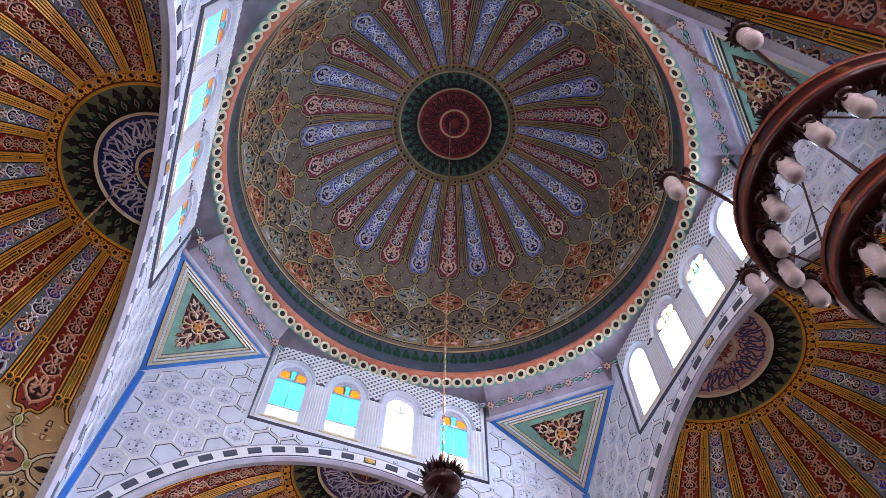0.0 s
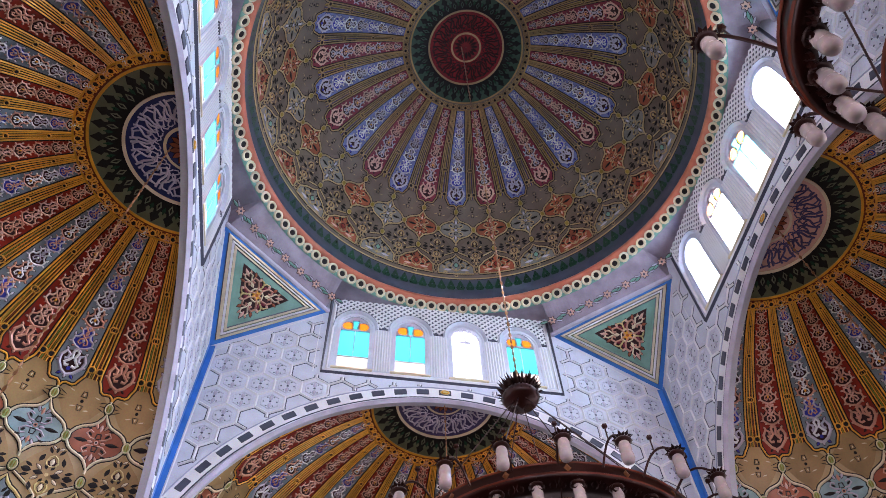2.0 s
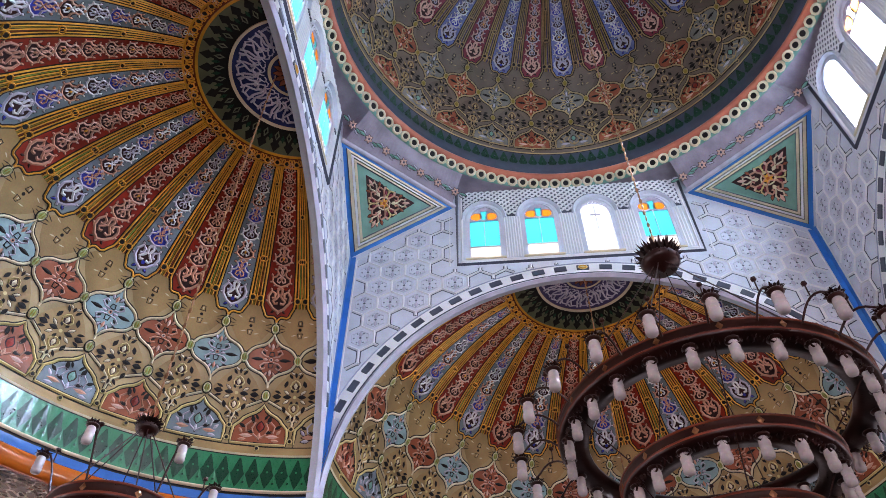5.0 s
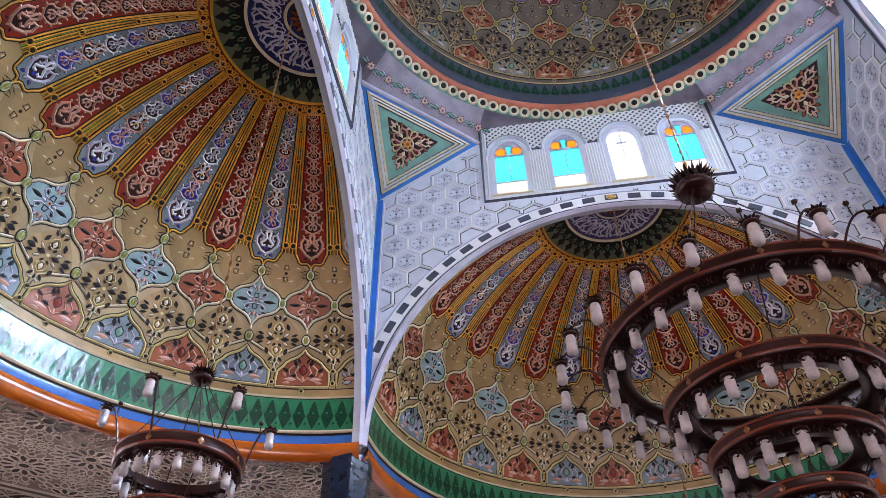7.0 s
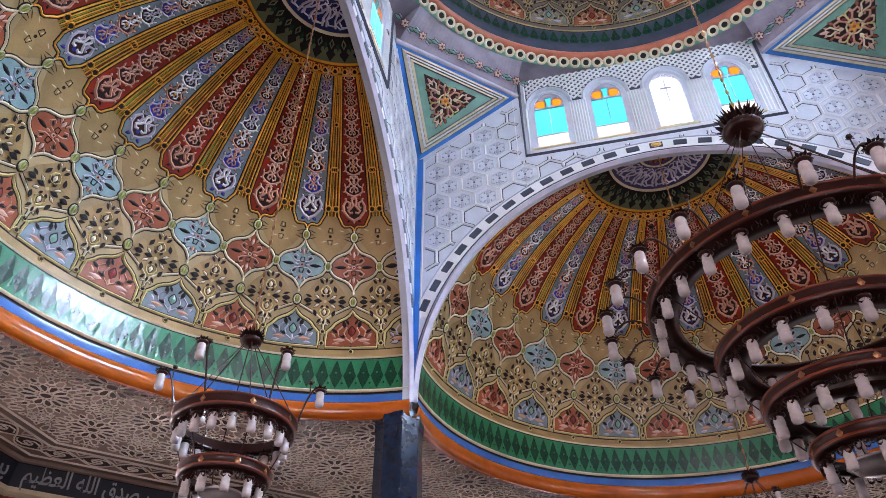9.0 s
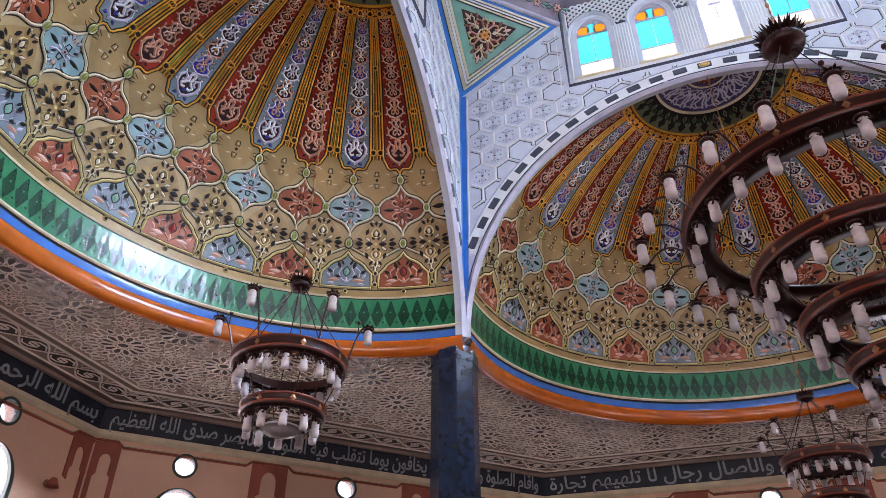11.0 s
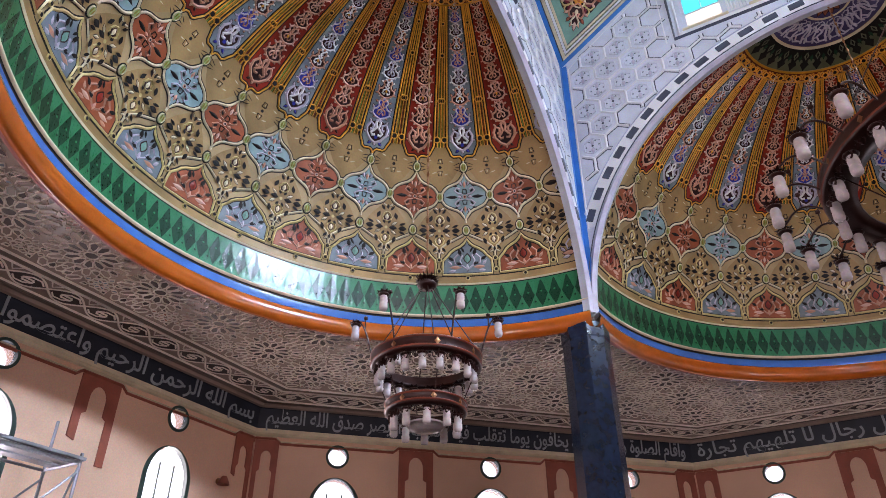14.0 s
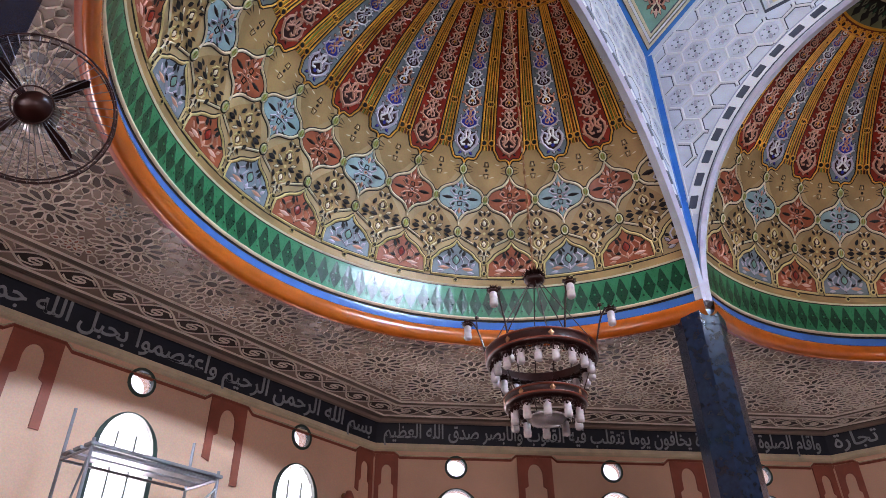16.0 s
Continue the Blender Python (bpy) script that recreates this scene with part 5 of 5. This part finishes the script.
SCRIPT = {1: "واقام الصلوة وايتاء الزكوة يخافون يوما تتقلب فيه القلوب والابصر صدق الله العظيم", 2: "بسم الله الرحمن الرحيم واعتصموا بحبل الله جميعا ولا تفرقوا", 0: "اسمه يسبح له فيها بالغدو والاصال رجال لا تلهيهم تجارة"}
for k in range(8):
    turn = turn_z(45 * k)
    wall = bpy.data.objects["wall_%d" % (k + 1)]
    q = lambda d_: (APO - d_) * math.tan(radians(22.5))
    bm = bmesh.new()
    prof = [(0.0, 6.60), (0.05, 6.62), (0.08, 6.66), (0.05, 6.72), (0.04, 6.76)]
    prof2 = [(0.04, 6.76), (0.10, 7.18), (0.13, 7.2)]
    prof3 = [(0.13, 7.19), (0.2, 7.2), (0.24, 7.25), (0.2, CEIL_Z)]

    def run(name, pr, mat, label=""):
        vs, fs = [], []
        for d_, z in pr:
            vs += [(-q(d_), APO - d_, z), (q(d_), APO - d_, z)]
        for i in range(len(pr) - 1):
            fs.append((2 * i, 2 * i + 1, 2 * i + 3, 2 * i + 2))
        place(name, mesh_of(name, vs, fs), [mat], wall, label)

    run("frieze", prof2, "navy", "dark navy frieze with pale Arabic script")
    run("cornice", prof3, "ceiling")
    run("cornice", prof, "cream")
    if k in SCRIPT:
        cu = bpy.data.curves.new("script", "FONT")
        cu.body, cu.align_x, cu.size, cu.extrude, cu.resolution_u, cu.offset = joined(SCRIPT[k]), "CENTER", 0.52, 0.006, 3, 0.007
        tx = new("script", cu)
        bpy.context.view_layer.update()
        me = bpy.data.meshes.new_from_object(tx.evaluated_get(bpy.context.evaluated_depsgraph_get()))
        wd = max(v.co.x for v in me.vertices) - min(v.co.x for v in me.vertices)
        bpy.data.objects.remove(tx)
        me.materials.clear()
        me.materials.append(M["letter"])
        ob = new("script", me)
        ob.parent = wall
        ob.matrix_basis = Matrix.Translation((0, APO - 0.07, 6.88)) @ Matrix.Rotation(radians(90 + 8.1), 4, "X") @ Matrix.Diagonal((min(1.6, 2 * (SIDE - 0.2) / wd), 0.85, 1, 1))
    # string course that steps down between the pilasters
    st = Flat(lambda u, v, h: (u, APO - h, v))
    pts = []
    shift = -0.27 if k == 2 else 0.0
    for x in (-5.24, -1.745 + shift, 1.745 + shift, 5.24):
        pts += [(x - 0.52, 6.46), (x - 0.40, 6.56), (x + 0.40, 6.56), (x + 0.52, 6.46)]
    pts = [(max(-SIDE, min(SIDE, u)), v) for u, v in pts]
    st.cord(pts, 0.06, "brick", 0.0, 0.04)
    st.cord([(u, v + 0.045) for u, v in pts], 0.03, "cream", 0.0, 0.03)
    st.put("string_course", wall, "red-brown string course")
    for x in (-5.0, -1.745 + shift, 1.745 + shift, 5.0):
        w = 0.39 if abs(x) < 3 else 0.25
        rg = random.Random(int(x * 10) + k)
        d1, d2 = rg.uniform(-0.2, 0.2), rg.uniform(-0.3, 0.1)
        out = [(x - w, 6.52), (x - w, 5.5 + d1), (x - w * 0.62, 5.45 + d1), (x - w * 0.62, 5.85), (x - w * 0.42, 5.9)]
        out += [(x - w * 0.42 * math.cos(math.pi * i / 10), 6.15 + w * 0.6 * math.sin(math.pi * i / 10)) for i in range(11)]
        out += [(x + w * 0.42, 5.9), (x + w * 0.62, 5.85), (x + w * 0.62, 5.2 + d2), (x + w, 5.2 + d2), (x + w, 6.52)]
        out.reverse()
        part("pilaster_paint", slab(out, [], 0.03, Matrix.Translation((0, APO - 0.025, 0))), "brick", wall, "red-brown painted pilaster frame")


# ---- chandeliers ----
def bm_mesh(name, bm, mat):
    me = bpy.data.meshes.new(name)
    bm.to_mesh(me)
    bm.free()
    me.materials.append(M[mat])
    return me


LAMP = bm_mesh("lamp_glass", lathe([(0.012, 0.02), (0.032, 0.0), (0.037, -0.02), (0.038, -0.055), (0.034, -0.068), (0.039, -0.08), (0.040, -0.12), (0.034, -0.14), (0.0, -0.145)], 14), "lamp")
CAP = bm_mesh("lamp_cap", lathe([(0.0, 0.055), (0.012, 0.05), (0.016, 0.03), (0.05, 0.022), (0.054, 0.012), (0.036, 0.004), (0.0, 0.0)], 12), "wood")


def crown(r, n=14, w=0.16):
    """A rosette of metal leaves that carries a lamp or hides a joint."""
    bm = bmesh.new()
    for i in range(n):
        a = 2 * math.pi * i / n
        c, s = math.cos(a), math.sin(a)
        v = [bm.verts.new(p) for p in ((0.25 * r * c, 0.25 * r * s, 0.0), (0.7 * r * c - w * r * s, 0.7 * r * s + w * r * c, 0.02), (r * c, r * s, 0.3 * r * (0.6 + i % 2)), (0.7 * r * c + w * r * s, 0.7 * r * s - w * r * c, 0.02))]
        bm.faces.new(v)
    bmesh.ops.solidify(bm, geom=bm.faces[:], thickness=0.006)
    return bm


CROWN = bm_mesh("lamp_crown", crown(0.07), "wood")


def lamp(parent, p, size=1.0):
    m_ = pose(*p) @ Matrix.Diagonal((size, size, size, 1))
    g = place("lamp", LAMP, ["lamp"], parent, "frosted white glass lamp", m_)
    place("lamp_cap", CAP, ["wood"], g)
    place("lamp_crown", CROWN, ["wood"], g, "", pose(0, 0, 0.02))


STUD = Flat(lambda u, v, h: (h, u, v))
STUD.fan([(-0.03, 0), (0, 0.04), (0.03, 0), (0, -0.04)], "brass", 0.002, 0.010)
STUD_ME = STUD.mesh("stud")
STUD_ME.materials.append(M["brass"])


def ring_band(parent, r, z, h, n=48):
    """A broad flat ring with a moulded outer face."""
    w = 0.08 + 0.16 * (r > 0.6)
    part("ring", lathe([(r - w, z + 0.02), (r - w, z - 0.01), (r - w * 0.6, z - 0.02), (r, z - 0.012), (r + 0.018, z), (r + 0.012, z + 0.03), (r + 0.012, z + h - 0.03), (r + 0.022, z + h), (r, z + h + 0.014), (r - 0.02, z + h), (r - 0.014, z + 0.03), (r - w, z + 0.02)], n), "wood", parent, "dark brown metal ring with brass trim")
    part("ring_trim", lathe([(r + 0.02, z + h - 0.02), (r + 0.03, z + h - 0.01), (r + 0.02, z + h)], n), "rust", parent)
    part("ring_trim", lathe([(r + 0.016, z + 0.01), (r + 0.026, z + 0.02), (r + 0.016, z + 0.03)], n), "rust", parent)
    cnt = max(8, int(r * 14))
    for i in range(cnt):
        place("stud", STUD_ME, ["brass"], parent, "", turn_z(360 * i / cnt) @ pose(r + 0.014, 0, z + h / 2))


def filigree(parent, r, z, h, n):
    """Openwork of scrolls that hangs under a ring."""
    f = Flat(lambda u, v, hh: ((r + hh) * math.cos(u), (r + hh) * math.sin(u), v))
    for i in range(n):
        u0 = 2 * math.pi * i / n
        w = math.pi / n
        for sd in (-1, 1):
            pts = []
            for j in range(10):
                t = j / 9
                a = radians(90 + 380 * t)
                k_ = 1 - 0.7 * t
                pts.append((u0 + sd * (w * 0.5 + 0.5 * w * k_ * math.cos(a)), z - h * 0.5 + 0.5 * h * k_ * math.sin(a)))
            f.cord(pts, 0.1 * w, "wood", -0.004, 0.012)
    me = f.mesh("filigree")
    return place("filigree", me, f.mats, parent)


def chain(parent, z0, z1, r=0.011):
    bm = rod((0, 0, z0), (0, 0, z1), r * 0.55, 6)
    n = int((z1 - z0) / 0.11)
    for i in range(n):
        z = z0 + (i + 0.5) * (z1 - z0) / n
        g = bmesh.ops.create_uvsphere(bm, u_segments=6, v_segments=4, radius=r * 1.9)
        bmesh.ops.scale(bm, vec=(1 if i % 2 else 0.5, 0.5 if i % 2 else 1, 2.1), verts=g["verts"])
        bmesh.ops.translate(bm, vec=(0, 0, z), verts=g["verts"])
    part("chain", bm, "brass", parent)


def arm(parent, a, r0, z0, r1, z1):
    """A curved arm from the ring out to a lamp."""
    pts = []
    for i in range(9):
        t = i / 8
        r = r0 + (r1 - r0) * t
        z = z0 + (z1 - z0) * t + 0.12 * math.sin(math.pi * t) * (1 if t < 0.8 else 0.8)
        pts.append(Vector((r * math.cos(a), r * math.sin(a), z)))
    side = Vector((-math.sin(a), math.cos(a), 0))
    bm = bmesh.new()
    rows = []
    for i, p in enumerate(pts):
        tan = (pts[min(8, i + 1)] - pts[max(0, i - 1)]).normalized()
        up = tan.cross(side)
        rows.append([bm.verts.new(p + (side * math.cos(math.pi / 3 * j) + up * math.sin(math.pi / 3 * j)) * 0.010) for j in range(6)])
    for r_, q_ in zip(rows, rows[1:]):
        for j in range(6):
            bm.faces.new((r_[j], r_[(j + 1) % 6], q_[(j + 1) % 6], q_[j]))
    part("arm", bm, "wood", parent)
    d = Vector((math.cos(a), math.sin(a), 0))
    part("arm_tip", rod(tuple(pts[-1]), (pts[-1].x, pts[-1].y, pts[-1].z - 0.05), 0.012, 6), "wood", parent)
    # spike with a leaf knob above the arm
    p = pts[4]
    part("arm_spike", rod(tuple(p), (p.x, p.y, p.z + 0.13), 0.006, 6), "wood", parent)
    g = bmesh.new()
    bmesh.ops.create_icosphere(g, subdivisions=1, radius=0.026)
    bmesh.ops.translate(g, vec=(p.x, p.y, p.z + 0.14), verts=g.verts)
    part("arm_knob", g, "wood", parent)
    lamp(parent, (pts[-1].x, pts[-1].y, pts[-1].z - 0.08), 1.2 if r1 > 1 else 1.05)


def hub(parent, z, s):
    part("hub", lathe([(0.0, z + 0.14 * s), (0.03 * s, z + 0.12 * s), (0.05 * s, z + 0.05 * s), (0.15 * s, z + 0.03 * s), (0.18 * s, z - 0.02 * s), (0.15 * s, z - 0.08 * s), (0.04 * s, z - 0.1 * s), (0.0, z - 0.16 * s)], 16), "wood", parent, "dark brown metal hub with leaves")
    for r_, n_, dz, a_ in ((0.215, 34, 0.05, 0), (0.225, 32, 0.01, 5), (0.21, 30, -0.03, 18), (0.185, 26, -0.07, 7), (0.15, 20, -0.10, 11)):
        place("hub_leaves", bm_mesh("hub_leaves", crown(r_ * s, n_, 0.09), "wood"), ["wood"], parent, "", pose(0, 0, z + dz * s, 0, 0, a_))


def chandelier(label, tiers, hub_z, top_z, arms, hub_s, rods, bowl, turn_arms=0.0):
    ch = tagged(new("chandelier"), label, "chandelier", "chandeliers")
    chain(ch, hub_z, top_z, 0.012)
    hub(ch, hub_z, hub_s)
    r0, z0, h0, _ = tiers[0]
    for i in range(rods):
        a = 2 * math.pi * i / rods + 0.2
        part("stay", rod((0.06 * math.cos(a), 0.06 * math.sin(a), hub_z - 0.05), (r0 * math.cos(a), r0 * math.sin(a), z0 + h0), 0.006, 6), "wood", ch)
    for i, (r, z, h, n) in enumerate(tiers):
        ring_band(ch, r, z, h)
        filigree(ch, r - 0.03, z, h * 0.9, max(12, n * 2))
        for j in range(n):
            a = 2 * math.pi * (j + 0.5 * (i % 2)) / n
            lamp(ch, ((r - 0.06) * math.cos(a), (r - 0.06) * math.sin(a), z - 0.05), 1.0 if r < 0.6 else 1.15)
        if i:
            rp, zp = tiers[i - 1][:2]
            for j in range(6):
                a = 2 * math.pi * j / 6 + 0.3
                part("stay", rod((rp * math.cos(a), rp * math.sin(a), zp), (r * math.cos(a), r * math.sin(a), z + h), 0.006, 6), "wood", ch)
    n, ra, za = arms
    for j in range(n):
        a = 2 * math.pi * (j + 0.5) / n + radians(turn_arms)
        arm(ch, a, r0, z0 + h0 * 0.7, ra, za + 0.12)
    if bowl:
        rb, zb = bowl
        part("bowl", lathe([(rb, zb), (rb * 1.03, zb + 0.01), (rb, zb + 0.02), (rb * 0.8, zb - 0.03), (rb * 0.4, zb - 0.055), (0.0, zb - 0.06)], 24), "lamp", ch, "shallow frosted glass bowl")
    return ch


big = chandelier("large dark brown chandelier with rings of white glass lamps", [(1.34, 5.23, 0.12, 26), (0.88, 4.70, 0.11, 18), (0.64, 4.25, 0.10, 14), (0.41, 3.86, 0.10, 9)], 7.42, DOME_Z + DOME_H - 0.05, (24, 1.72, 5.19), 1.2, 8, (0.22, 3.78), -5.3)
big.matrix_basis = pose(-0.12, 0, 0, 0, 0, 1.8)
small = chandelier("brown ring chandelier with white glass lamps hung from the arch", [(0.54, 4.69, 0.12, 18), (0.38, 4.22, 0.10, 10)], 5.67, ARCH_Z + ARCH_R + 0.4, (6, 0.74, 5.14), 0.62, 6, (0.19, 4.10))
small.matrix_basis = pose(-5.29, 0, -0.1, 0, 0, -3)
copy_thing(small, pose(0.08, -5.05, -0.18, 0, 0, -2.5))
copy_thing(small, pose(0.0, 5.1, 0, 0, 0, 10))
copy_thing(small, pose(5.1, 0, 0, 0, 0, 33))

# ---- caged fan on the front pillar ----
fan = tagged(new("wall_fan"), "dark caged fan mounted on a marble pillar, blades at rest", "fan")
fan.matrix_basis = look((-5.02, -5.02, 4.05), (-2.4, -6.2, 2.53)) @ pose(0, 0, 0, 0, 0, 20)
R_ = 0.36
for rr, zz in ((R_, 0.0), (R_ * 0.97, -0.05), (R_ * 0.97, 0.05), (0.09, -0.09)):
    bm = lathe([(rr + 0.005 * math.cos(radians(a)), zz + 0.005 * math.sin(radians(a))) for a in range(0, 361, 72)], 40)
    part("cage_ring", bm, "wood", fan)
for i in range(48):
    a = 2 * math.pi * i / 48
    c_, s_ = math.cos(a), math.sin(a)
    part("cage_wire", rod((0.09 * c_, 0.09 * s_, -0.09), (R_ * c_, R_ * s_, -0.02), 0.0022, 4), "steel", fan)
for i in range(4):
    bm = bmesh.new()
    a = math.pi / 2 * i + 0.4
    prof = [(0.06, -0.022), (0.20, -0.03), (0.27, -0.02), (0.29, 0.0), (0.27, 0.018), (0.06, 0.014)]
    vs = [bm.verts.new((x * math.cos(a) - y * math.sin(a), x * math.sin(a) + y * math.cos(a), y * 0.5)) for x, y in prof]
    bm.faces.new(vs)
    bmesh.ops.solidify(bm, geom=bm.faces[:], thickness=0.006)
    part("blade", bm, "wood", fan)
part("motor", lathe([(0.0, -0.08), (0.07, -0.07), (0.09, 0.0), (0.10, 0.1), (0.07, 0.2), (0.0, 0.22)], 20), "wood", fan, "dark motor housing")
part("bracket", rod((0, 0, 0.2), (0.0, 0.1, 0.42), 0.03), "wood", fan)

# ---- scaffold by the wall, sconce ----
sc = tagged(new("scaffold_tower"), "grey steel scaffold with a plank deck by the windows", "scaffold")
for x in (-12.0, -11.2):
    for y in (-1.5, 0.45):
        part("post", rod((x, y, 0.0), (x, y, 5.35 if x < -11.5 else 4.75), 0.024), "steel", sc)
for y in (-1.5, 0.45):
    part("rail", rod((-12.0, y, 4.62), (-11.2, y, 4.62), 0.022), "steel", sc)
    part("rail", rod((-12.0, y, 2.4), (-11.2, y, 2.4), 0.022), "steel", sc)
    part("brace", rod((-12.0, y, 2.4), (-11.2, y, 4.6), 0.016), "steel", sc)
for x in (-12.0, -11.2):
    part("rail", rod((x, -1.5, 4.62), (x, 0.45, 4.62), 0.022), "steel", sc)
    part("brace", rod((x, -1.5, 2.4), (x, 0.45, 4.5), 0.016), "steel", sc)
for i, x in enumerate((-11.9, -11.62, -11.34)):
    part("plank", box(x, -1.55, 4.645, x + 0.2, 0.5, 4.69, 0.006), "steel", sc)
sconce = tagged(new("wall_lamp"), "small brown wall lamp beside a window", "lamp")
sconce.location = (-12.7, 4.45, 5.45)
part("plate", lathe([(0.0, 0.0), (0.06, 0.0), (0.07, 0.02), (0.0, 0.03)], 12), "brass", sconce, m=pose(-0.04, 0, 0, 0, 90, 0))
part("arm", rod((-0.04, 0, 0), (0.12, 0, -0.06), 0.012), "brass", sconce)
part("shade", lathe([(0.05, 0.1), (0.09, 0.02), (0.12, -0.06), (0.11, -0.06), (0.04, 0.08)], 16), "brick", sconce, m=pose(0.12, 0, -0.02))
